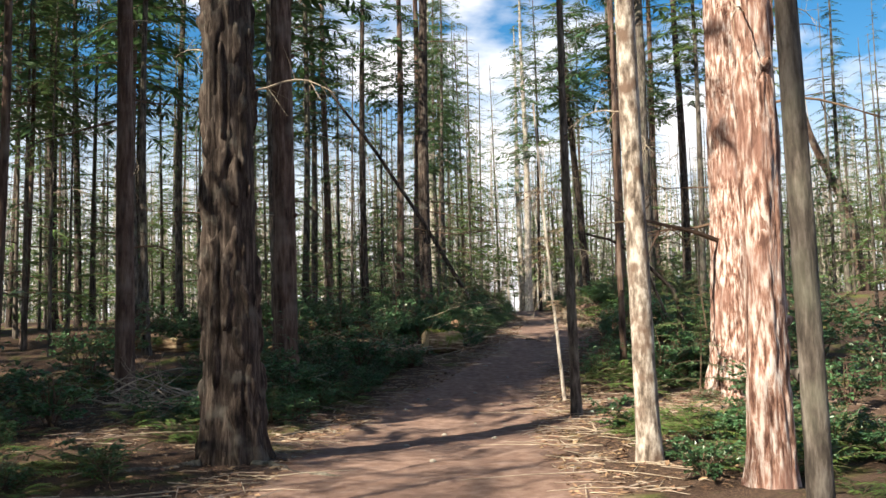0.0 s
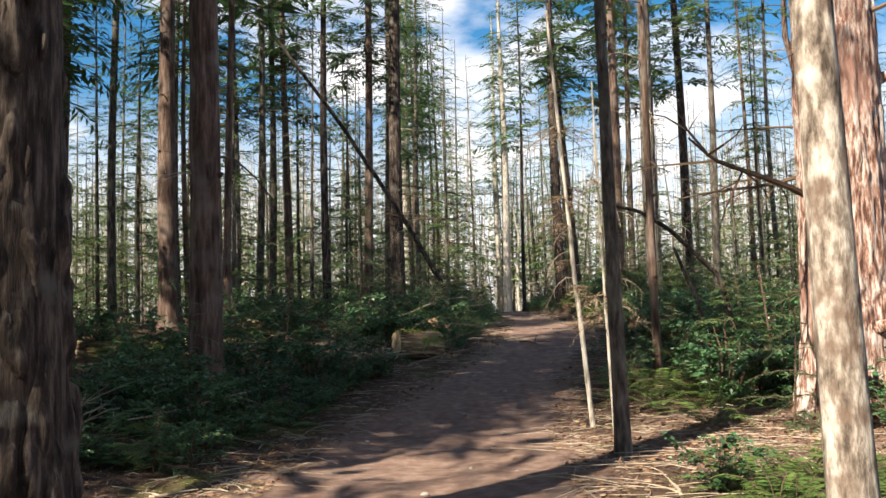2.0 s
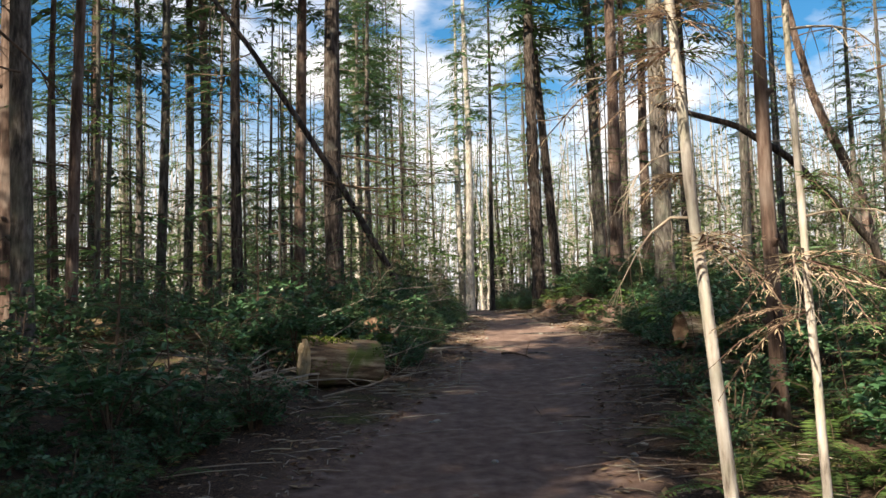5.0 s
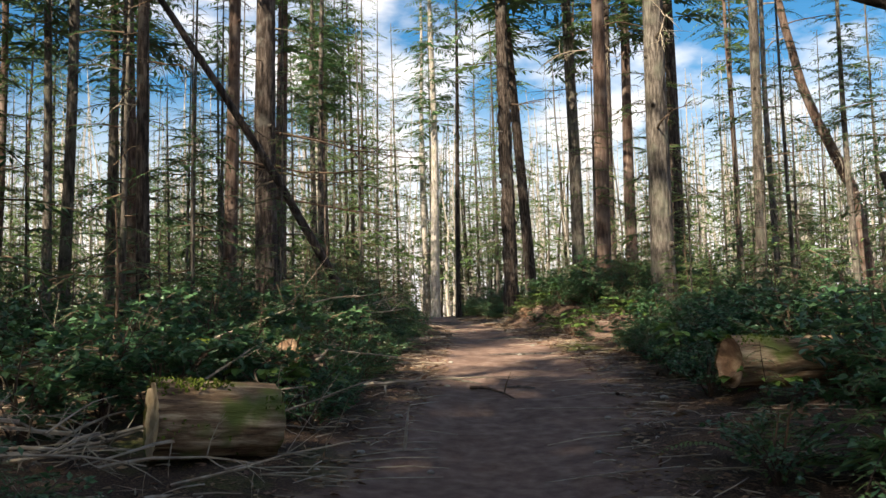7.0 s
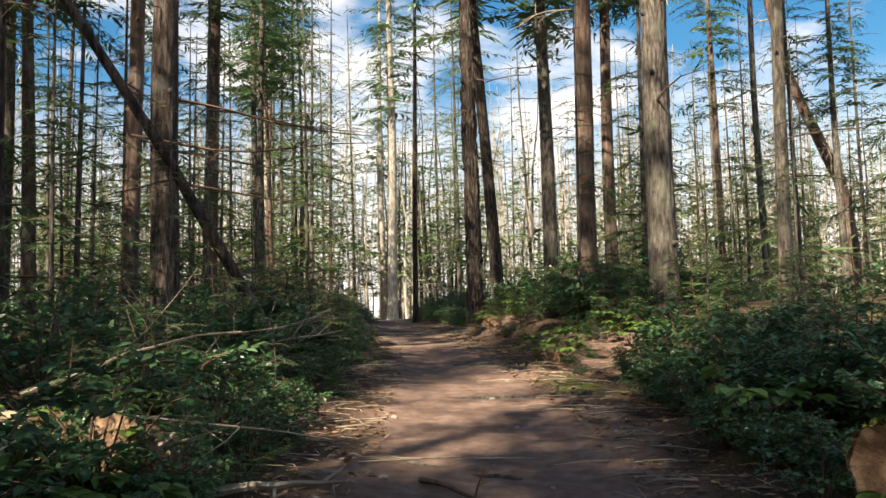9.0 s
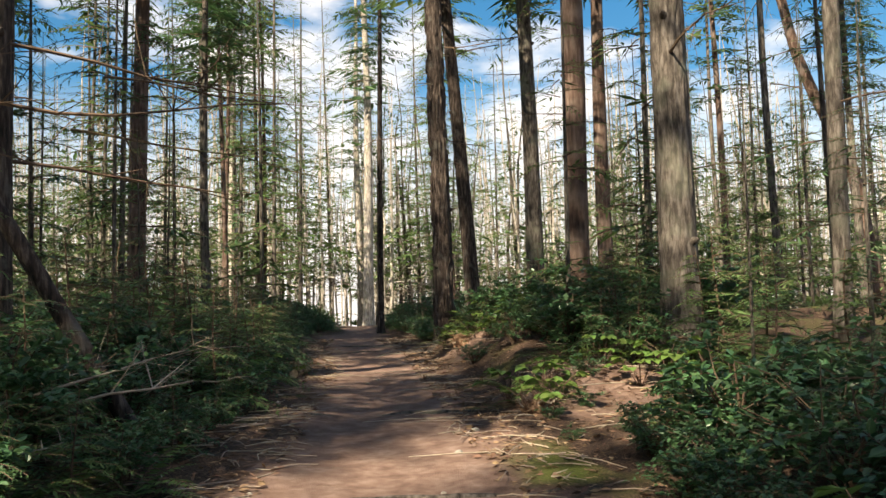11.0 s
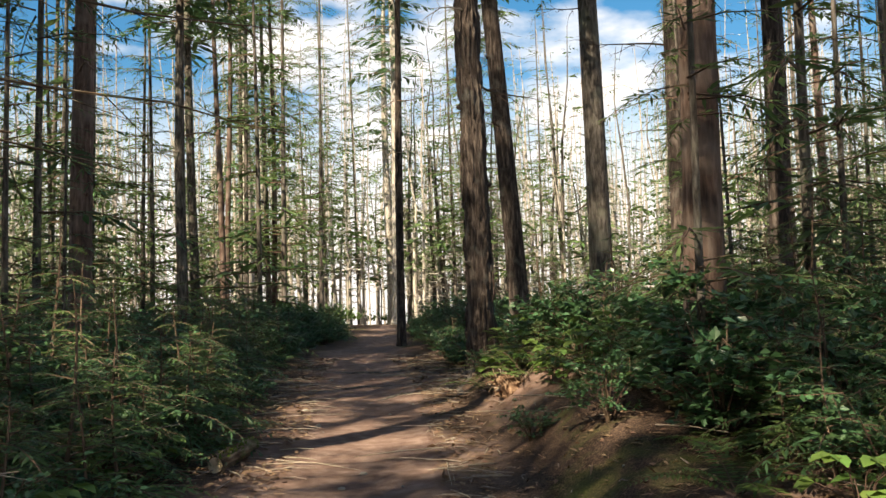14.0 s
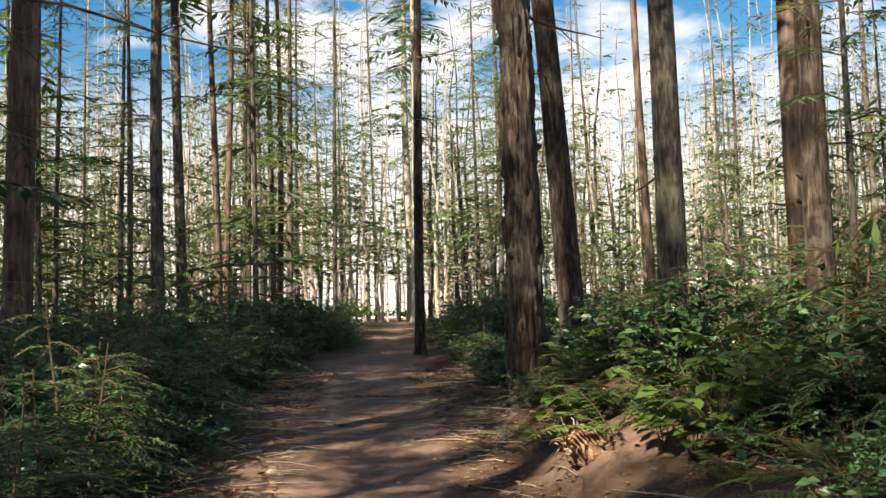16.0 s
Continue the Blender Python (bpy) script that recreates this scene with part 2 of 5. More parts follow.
def height(x, y):
    x, y = np.asarray(x, float), np.asarray(y, float)
    ys = [np.interp(y + d, GY, GZ) for d in (-2, -1, 0, 1, 2)]
    z = sum(ys) / 5
    o = off_trail(x, y)
    near = 1 - smooth(70, 130, np.hypot(x, y - 30))
    z = z + near * smooth(-0.3, 2.2, o) * (0.10 + 0.16 * fbm(x * 0.45, y * 0.45, x * 0 + 3.1, 3)) + near * smooth(2, 10, o) * 0.35 * fbm(x * 0.12, y * 0.12, x * 0 + 9.7, 3)
    z = z + near * 0.045 * fbm(x * 1.6, y * 1.6, x * 0 + 5.5, 4)
    z = z - 0.05 * (1 - smooth(-1.2, 0.1, o)) * near
    # earth bank beside the big double fir
    right = x - np.interp(y, EY, ER)
    z = z + 0.5 * smooth(0.0, 1.0, right) * smooth(34, 38, y) * (1 - smooth(45, 49, y)) * (1 + 0.3 * vnoise(x * 1.3, y * 1.3, x * 0))
    return z


def hz(x, y):
    return float(height(np.array([x]), np.array([y]))[0])


# ---- mesh helpers ----
class Soup:
    """Collects vertices and faces for one mesh."""

    def __init__(self):
        self.v, self.f, self.n = [], [], 0

    def add(self, verts, faces):
        verts = np.asarray(verts, float)
        self.v.append(verts)
        self.f.append(np.asarray(faces, np.int64) + self.n)
        self.n += len(verts)

    def tube(self, pts, radii, seg=6, cap=True):
        pts, radii = np.asarray(pts, float), np.asarray(radii, float)
        k = len(pts)
        d = np.gradient(pts, axis=0)
        d /= np.linalg.norm(d, axis=1)[:, None] + 1e-9
        ref = np.where(np.abs(d[:, 2:3]) > 0.9, np.array([[1.0, 0, 0]]), np.array([[0, 0, 1.0]]))
        a = np.cross(d, ref)
        a /= np.linalg.norm(a, axis=1)[:, None] + 1e-9
        b = np.cross(d, a)
        th = np.linspace(0, 2 * np.pi, seg, endpoint=False)
        ring = pts[:, None, :] + radii[:, None, None] * (np.cos(th)[None, :, None] * a[:, None, :] + np.sin(th)[None, :, None] * b[:, None, :])
        i, j = np.meshgrid(np.arange(k - 1), np.arange(seg), indexing="ij")
        j2 = (j + 1) % seg
        self.add(ring.reshape(-1, 3), np.stack([i * seg + j, i * seg + j2, (i + 1) * seg + j2, (i + 1) * seg + j], -1).reshape(-1, 4))

    def leaves(self, p, d, nrm, length, width, fold=0.25, oval=False):
        """Folded leaves at p along d; oval ones have six corners."""
        p, d, nrm = (np.asarray(a, float) for a in (p, d, nrm))
        d = d / (np.linalg.norm(d, axis=1)[:, None] + 1e-9)
        s = np.cross(d, nrm)
        s /= np.linalg.norm(s, axis=1)[:, None] + 1e-9
        u = np.cross(s, d)
        L, W = np.broadcast_to(length, len(p))[:, None], np.broadcast_to(width, len(p))[:, None]
        n = len(p)
        if oval:
            q = [p, p + d * L * 0.3 + s * W * 0.5 + u * W * fold, p + d * L * 0.72 + s * W * 0.4 + u * W * fold * 0.6, p + d * L - u * L * 0.12,
                 p + d * L * 0.72 - s * W * 0.4 + u * W * fold * 0.6, p + d * L * 0.3 - s * W * 0.5 + u * W * fold]
            v = np.stack(q, 1).reshape(-1, 3)
            b = np.arange(n)[:, None] * 6
            self.add(v, np.concatenate([b + np.array([[0, 1, 2, 3]]), b + np.array([[0, 3, 4, 5]])]))
        else:
            q = [p, p + d * L * 0.45 + s * W * 0.5 + u * W * fold, p + d * L, p + d * L * 0.45 - s * W * 0.5 + u * W * fold]
            v = np.stack(q, 1).reshape(-1, 3)
            self.add(v, np.arange(n)[:, None] * 4 + np.array([[0, 1, 2, 3]]))

    def mesh(self, name, material, smooth_shade=False, wood=None):
        """The mesh; wood: a second soup whose faces take the twig material."""
        me = bpy.data.meshes.new(name)
        first = sum(len(f) for f in self.f)
        if wood is not None and wood.v:
            self.add(np.concatenate(wood.v), np.concatenate(wood.f))
        if self.v:
            v, f = np.concatenate(self.v), np.concatenate(self.f)
            me.vertices.add(len(v))
            me.vertices.foreach_set("co", v.ravel())
            me.loops.add(f.size)
            me.loops.foreach_set("vertex_index", f.ravel())
            me.polygons.add(len(f))
            me.polygons.foreach_set("loop_start", np.arange(len(f)) * 4)
            me.update(calc_edges=True)
            me.polygons.foreach_set("use_smooth", np.full(len(f), smooth_shade))
            if wood is not None:
                me.materials.append(material)
                me.materials.append(TWIG)
                me.polygons.foreach_set("material_index", (np.arange(len(f)) >= first).astype(np.int32))
            me.validate()
        if wood is None:
            me.materials.append(material)
        return me


def thing(name, at, label, category, group="", kind="", rz=0.0, s=1.0):
    e = new(name)
    e.empty_display_size = 0.1
    e.matrix_basis = Matrix.LocRotScale(at, Euler((0, 0, rz)), (s, s, s))
    return tagged(e, label, category, group, kind)


def part(name, mesh, parent, label=""):
    o = new(name, mesh)
    o.parent = parent
    return tagged(o, label)


def put(name, meshes, at, label, category, group="", rz=0.0, s=1.0):
    """A thing with ready meshes as parts: {part name: mesh}."""
    e = thing(name, at, label, category, group, rz=rz, s=s)
    for k, me in meshes.items():
        part(k, me, e)
    return e


def unit(v):
    v = np.asarray(v, float)
    return v / (np.linalg.norm(v, axis=-1, keepdims=True) + 1e-9)


# ---- plants ----
def spray(leaf, wood, base, az, L, rise, droop, r, pairs=10, sub=3, ratio=0.45, size=1.0, thick=0.006):
    """A flat conifer branch: an arching stem, side twigs in two ranks, small needles blades on each."""
    d = np.array([math.cos(az), math.sin(az), 0.0])
    side = np.array([-d[1], d[0], 0.0])
    t = np.linspace(0, 1, 7)
    wob = r.normal(0, 0.04, 2) * L
    pts = base + np.outer(t * L, d) + np.outer(t * t * wob[0], side) + np.outer(L * (rise * t - droop * t * t), np.array([0, 0, 1.0]))
    if wood is not None:
        wood.tube(pts[::2] if sub else pts[[0, 3, 6]], np.linspace(thick * (1 + L), 0.003, 4 if sub else 3), 3)
    tt = np.repeat(np.linspace(0.14, 0.99, pairs), 2) + r.normal(0, 0.015, pairs * 2)
    sg = np.tile([1.0, -1.0], pairs)
    bp = np.stack([np.interp(tt, t, pts[:, i]) for i in range(3)], 1)
    tl = L * ratio * (1 - 0.75 * tt) * r.uniform(0.6, 1.15, len(tt))
    ang = np.radians(r.uniform(45, 68, len(tt)))
    slope = rise - 2 * droop * tt
    td = unit(np.outer(np.cos(ang), d) + (sg * np.sin(ang))[:, None] * side + np.stack([0 * tt, 0 * tt, slope - 0.12], 1) + r.normal(0, 0.10, (len(tt), 3)))
    up = np.tile([0, 0, 1.0], (len(tt), 1)) + r.normal(0, 0.25, (len(tt), 3))
    if sub == 0:
        leaf.leaves(bp, td, up, tl, tl * 0.24 * size, 0.1)
        return
    k = np.linspace(0.1, 0.95, sub)
    for kk in k:
        q = bp + td * (tl * kk)[:, None]
        q[:, 2] -= 0.10 * tl * kk * kk
        for s2 in (1, -1):
            ld = unit(td + s2 * 0.85 * np.cross(td, unit(up)) + r.normal(0, 0.12, td.shape))
            ll = tl * (0.42 - 0.22 * kk) * r.uniform(0.7, 1.2, len(tl))
            leaf.leaves(q, ld, up, ll, np.maximum(ll * 0.30 * size, 0.008), 0.1)
    leaf.leaves(bp + td * (tl * 0.15)[:, None], td, up, tl * 0.85, tl * 0.10 * size, 0.1)


def crown_mesh(seed, H, z0, spread, n, sub, material, pairs=9, taper=0.8, size=1.0, name="crown", bare=0.0):
    """Foliage of a conifer between z0 and H, every branch apart from its neighbours."""
    r = np.random.default_rng(seed)
    leaf = Soup()
    wood = Soup()
    zs = z0 + (H - z0) * np.sort(r.random(n)) ** 0.9
    for i, z in enumerate(zs):
        f = (z - z0) / (H - z0)
        L = max(0.35, spread * (1 - f) ** taper * r.uniform(0.55, 1.1))
        spray(leaf, wood, np.array([0, 0, z]), i * 2.4 + r.normal(0, 0.5), L, r.uniform(0.0, 0.3), r.uniform(0.2, 0.6), r, pairs, sub, 0.42, size)
    return leaf.mesh(name, material, wood=wood)


def trunk_mesh(seed, H, diam, material, seg=20, rings=40, furrow=0.0, flare=0.35, bend=0.12, knots=0, lean=(0, 0), zmax=None):
    """A tapered trunk with root flare, gentle bends, lengthwise furrows and knots."""
    r = np.random.default_rng(seed)
    top = zmax or H
    z = -0.35 + (top + 0.35) * np.linspace(0, 1, rings) ** (1.0 if furrow > 0 else 1.35)
    th = np.linspace(0, 2 * np.pi, seg, endpoint=False)
    Z, TH = np.meshgrid(z, th, indexing="ij")
    R0 = diam / 2
    rad = R0 * np.clip(1 - 0.9 * np.maximum(Z, 0) / H, 0.04, 1) ** 0.8
    lobes = 0.6 + 0.4 * np.cos(TH * 5 + r.uniform(0, 6)) + 0.3 * np.cos(TH * 3 + r.uniform(0, 6))
    rad = rad + R0 * flare * (0.55 + 0.45 * lobes) * np.exp(-np.maximum(Z, -0.2) / (0.22 + diam * 0.35))
    c, s = np.cos(TH), np.sin(TH)
    o = r.uniform(0, 50)
    rad = rad * (1 + 0.05 * vnoise(c * 1.5 + o, s * 1.5, Z * 0.5))
    if furrow:
        k = R0 / (0.12 if furrow > 0.06 and R0 > 0.3 else 0.085)
        wz = Z * 1.7 + 0.7 * vnoise(c * 2 + o, s * 2, Z * 1.1)
        ridge = 1 - np.abs(vnoise(c * k * 1.1 + o, s * k * 1.1 + 0.5 * vnoise(c * 3, s * 3 + o, Z * 3), wz)) * 2.0
        fine = vnoise(c * k * 3 + o, s * k * 3, Z * 9)
        plate = vnoise(c * k * 1.5, s * k * 1.5 + o, Z * 6)
        rad = rad + furrow * (-np.clip(ridge, 0, 1) * 0.9 + 0.22 * fine + 0.28 * plate)
    bx = bend * (np.sin(Z * 0.23 + o) - math.sin(o)) + lean[0] * np.maximum(Z, 0)
    by = bend * (np.cos(Z * 0.19 + o) - math.cos(o)) + lean[1] * np.maximum(Z, 0)
    v = np.stack([rad * c + bx, rad * s + by, Z], -1).reshape(-1, 3)
    i, j = np.meshgrid(np.arange(rings - 1), np.arange(seg), indexing="ij")
    j2 = (j + 1) % seg
    sp = Soup()
    sp.add(v, np.stack([i * seg + j, i * seg + j2, (i + 1) * seg + j2, (i + 1) * seg + j], -1).reshape(-1, 4))
    for q in range(knots):
        a, zz = r.uniform(0, 6.28), r.uniform(1.0, min(H * 0.5, 9))
        rr = R0 * (1 - 0.9 * zz / H) ** 0.8
        cx = bend * (math.sin(zz * 0.23 + o) - math.sin(o)) + lean[0] * zz
        cy = bend * (math.cos(zz * 0.19 + o) - math.cos(o)) + lean[1] * zz
        p0 = np.array([cx + rr * 0.8 * math.cos(a), cy + rr * 0.8 * math.sin(a), zz])
        dd = np.array([math.cos(a), math.sin(a), 0.25])
        sp.tube([p0, p0 + dd * rr * 0.35, p0 + dd * (rr * 0.35 + 0.04)], [0.05 + rr * 0.10, 0.03 + rr * 0.07, 0.012], 6)
    return sp.mesh("trunk", material, True)


def limb_mesh(seed, L, r0, droop=0.3, rise=0.1, twigs=7, material=None, wild=0.12):
    """A bare limb along +x with forking twigs."""
    r = np.random.default_rng(seed)
    sp = Soup()

    def grow(p, d, L, r0, depth):
        n = 7 if depth == 0 else 4
        pts = [p]
        dd = d.copy()
        for _ in range(n - 1):
            dd = unit(dd + r.normal(0, wild, 3) + np.array([0, 0, -droop / n]))
            pts.append(pts[-1] + dd * L / (n - 1))
        pts = np.array(pts)
        sp.tube(pts, np.linspace(r0, r0 * 0.25, n), 5 if depth == 0 else 3)
        if depth < 2:
            for _ in range(twigs if depth == 0 else 2):
                i = r.integers(1, n - 1)
                nd = unit(dd * 0.6 + r.normal(0, 0.6, 3))
                grow(pts[i], nd, L * r.uniform(0.2, 0.45), r0 * 0.4, depth + 1)
    grow(np.zeros(3), unit(np.array([1, 0, rise])), L, r0, 0)
    return sp.mesh("limb", material or TWIG)


def shrub_meshes(seed, n_stems=11, n_leaves=900, leaf_len=0.075, material=None, spread=0.55, tall=1.0, oval=False):
    """A leafy shrub about a metre high: arching stems and oval leaves in tiers along the twigs."""
    r = np.random.default_rng(seed)
    wood, leaf = Soup(), Soup()
    P, D = [], []
    for i in range(n_stems):
        az = i * 2.4 + r.normal(0, 0.4)
        reach = spread * r.uniform(0.25, 1.0)
        h = tall * r.uniform(0.5, 1.05) * (1 - 0.35 * reach / spread)
        t = np.linspace(0, 1, 7)
        pts = np.stack([np.cos(az) * reach * t ** 1.5, np.sin(az) * reach * t ** 1.5, h * (1.25 * t - 0.25 * t * t) - 0.05], 1) + r.normal(0, 0.018, (7, 3))
        wood.tube(pts[::2], np.linspace(0.010, 0.003, 4), 4)
        for _ in range(5):
            k = r.uniform(0.3, 1.0)
            b = np.array([np.interp(k, t, pts[:, c]) for c in range(3)])
            a2 = az + r.normal(0, 1.1)
            e = b + np.array([np.cos(a2), np.sin(a2), r.uniform(-0.15, 0.5)]) * r.uniform(0.15, 0.38)
            wood.tube(np.array([b, e]), [0.005, 0.002], 3)
            m = max(3, n_leaves // (n_stems * 5))
            kk = r.uniform(0.1, 1.05, m)
            P.append(b + (e - b) * kk[:, None] + r.normal(0, 0.015, (m, 3)))
            D.append(unit(e - b) * 0.5 + np.stack([r.normal(0, 0.8, m), r.normal(0, 0.8, m), r.normal(-0.1, 0.25, m)], 1))
    P, D = np.concatenate(P), np.concatenate(D)
    up = np.tile([0, 0, 1.0], (len(P), 1)) + r.normal(0, 0.4, (len(P), 3))
    ll = leaf_len * r.uniform(0.6, 1.25, len(P))
    leaf.leaves(P, D, up, ll, ll * (0.58 if oval else 0.7), 0.16, oval)
    stem = Soup()
    stem.tube(np.array([[0, 0, -0.08], [0.01, 0.01, 0.12], [0.03, -0.02, 0.34], [0.02, 0.03, 0.62]]), [0.016, 0.013, 0.010, 0.005], 6)
    return {"stem": stem.mesh("stem", TWIG), "crown": leaf.mesh("crown", material or SALAL, wood=wood)}


def frond_mesh(seed, l=0.75, pairs=20):
    """One arching sword-fern frond along +x: a midrib with two rows of narrow leaflets."""
    r = np.random.default_rng(seed)
    wood, leaf = Soup(), Soup()
    rise = r.uniform(0.5, 1.1)
    t = np.linspace(0, 1, 9)
    d, side = np.array([1.0, 0, 0]), np.array([0, 1.0, 0])
    pts = np.outer(l * t, d) + np.outer(l * (rise * t - (rise * 0.75 + 0.1) * t * t), [0, 0, 1.0]) + np.outer(0.12 * l * r.normal() * t * t, side)
    wood.tube(pts[::2], np.linspace(0.006, 0.002, 5), 3)
    tt = np.repeat(np.linspace(0.12, 0.98, pairs), 2)
    sg = np.tile([1.0, -1.0], pairs)
    bp = np.stack([np.interp(tt, t, pts[:, c]) for c in range(3)], 1)
    ll = l * 0.17 * np.sin(np.pi * np.clip(tt * 0.9 + 0.12, 0, 1)) ** 0.7 * r.uniform(0.85, 1.1, len(tt))
    ld = sg[:, None] * side + 0.35 * d + r.normal(0, 0.06, (len(tt), 3)) + np.array([0, 0, -0.15])
    leaf.leaves(bp, ld, np.tile([0, 0, 1.0], (len(tt), 1)) + r.normal(0, 0.15, (len(tt), 3)), ll, np.maximum(ll * 0.26, 0.012), 0.1)
    return leaf.mesh("frond", FERN, wood=wood)


def fern(x, y, s, r):
    e = thing("sword_fern", (x, y, hz(x, y) - 0.02), "green sword fern with arching fronds", "fern", "ferns", rz=r.uniform(0, 6.28), s=s)
    for i in range(8):
        o = part("frond", FRONDS[r.integers(len(FRONDS))], e)
        o.rotation_euler = (0, r.uniform(-0.35, 0.2), i * 2.4 + r.normal(0, 0.3))
        w = r.uniform(0.75, 1.2)
        o.scale = (w, w, w)
    return e


def sapling_meshes(seed, H=1.4, n=26, spread=0.75, material=None, sub=2, size=1.0):
    """A young hemlock with flat feathery branches down to the ground."""
    r = np.random.default_rng(seed)
    wood, leaf = Soup(), Soup()
    t = np.linspace(0, 1, 8)
    st = np.stack([0.06 * np.sin(t * 3 + seed), 0.06 * np.cos(t * 2 + seed), H * t - 0.05], 1)
    stem = Soup()
    stem.tube(st, np.linspace(0.018, 0.004, 8), 5)
    for i in range(n):
        k = r.uniform(0.06, 0.98)
        b = np.array([np.interp(k, t, st[:, c]) for c in range(3)])
        spray(leaf, wood, b, i * 2.4 + r.normal(0, 0.4), spread * (1.05 - 0.75 * k) * r.uniform(0.6, 1.1), r.uniform(0.05, 0.4), r.uniform(0.25, 0.55), r, 8, sub, 0.45, size, 0.004)
    return {"stem": stem.mesh("stem", TWIG), "crown": leaf.mesh("crown", material or NEEDLE, wood=wood)}


# ---- the ground, one sheet ----
def axis(fine_a, fine_b, step, far_a, far_b, grow=1.22):
    mid = list(np.arange(fine_a, fine_b + step / 2, step))
    s, up = step, [mid[-1]]
    while up[-1] < far_b:
        s *= grow
        up.append(up[-1] + s)
    s, lo = step, [mid[0]]
    while lo[-1] > far_a:
        s *= grow
        lo.append(lo[-1] - s)
    return np.array(lo[:0:-1] + mid + up[1:])


def build_ground():
    xs, ys = axis(-7, 10, 0.15, -900, 900), axis(6, 56, 0.15, -900, 1500)
    X, Y = np.meshgrid(xs, ys, indexing="ij")
    o = off_trail(X, Y)
    Z = height(X, Y)
    near = (1 - smooth(60, 90, np.hypot(X, Y - 30)))
    Z = Z + near * 0.02 * fbm(X * 5, Y * 5, X * 0 + 2.2, 3) * (0.5 + smooth(-0.4, 0.5, o))
    k = len(ys)
    i, j = np.meshgrid(np.arange(len(xs) - 1), np.arange(k - 1), indexing="ij")
    sp = Soup()
    sp.add(np.stack([X, Y, Z], -1).reshape(-1, 3), np.stack([i * k + j, (i + 1) * k + j, (i + 1) * k + j + 1, i * k + j + 1], -1).reshape(-1, 4))
    me = sp.mesh("ground", GROUND, True)
    at = me.attributes.new("trail", "FLOAT", "POINT")
    w = 1 - smooth(-0.5, 0.12, o + 0.55 * fbm(X * 1.1, Y * 1.1, X * 0 + 4, 4))
    # bare dry earth beside the stout sunlit trees and on the bank
    for cx, cy, rx, ry in ((4.3, 15.6, 2.4, 3.6), (6.2, 35.4, 1.3, 1.6), (6.1, 42.6, 0.7, 1.6)):
        w = np.maximum(w, 0.85 * (1 - smooth(0.55, 1.0, np.hypot((X - cx) / rx, (Y - cy) / ry) + 0.4 * fbm(X * 1.4, Y * 1.4, X * 0 + 8, 4))))
    at.data.foreach_set("value", (w * (1 - smooth(95, 105, Y))).ravel())
    tagged(new("ground", me), "reddish-brown dirt trail through a needle-covered forest floor", "ground", kind="structure")


build_ground()

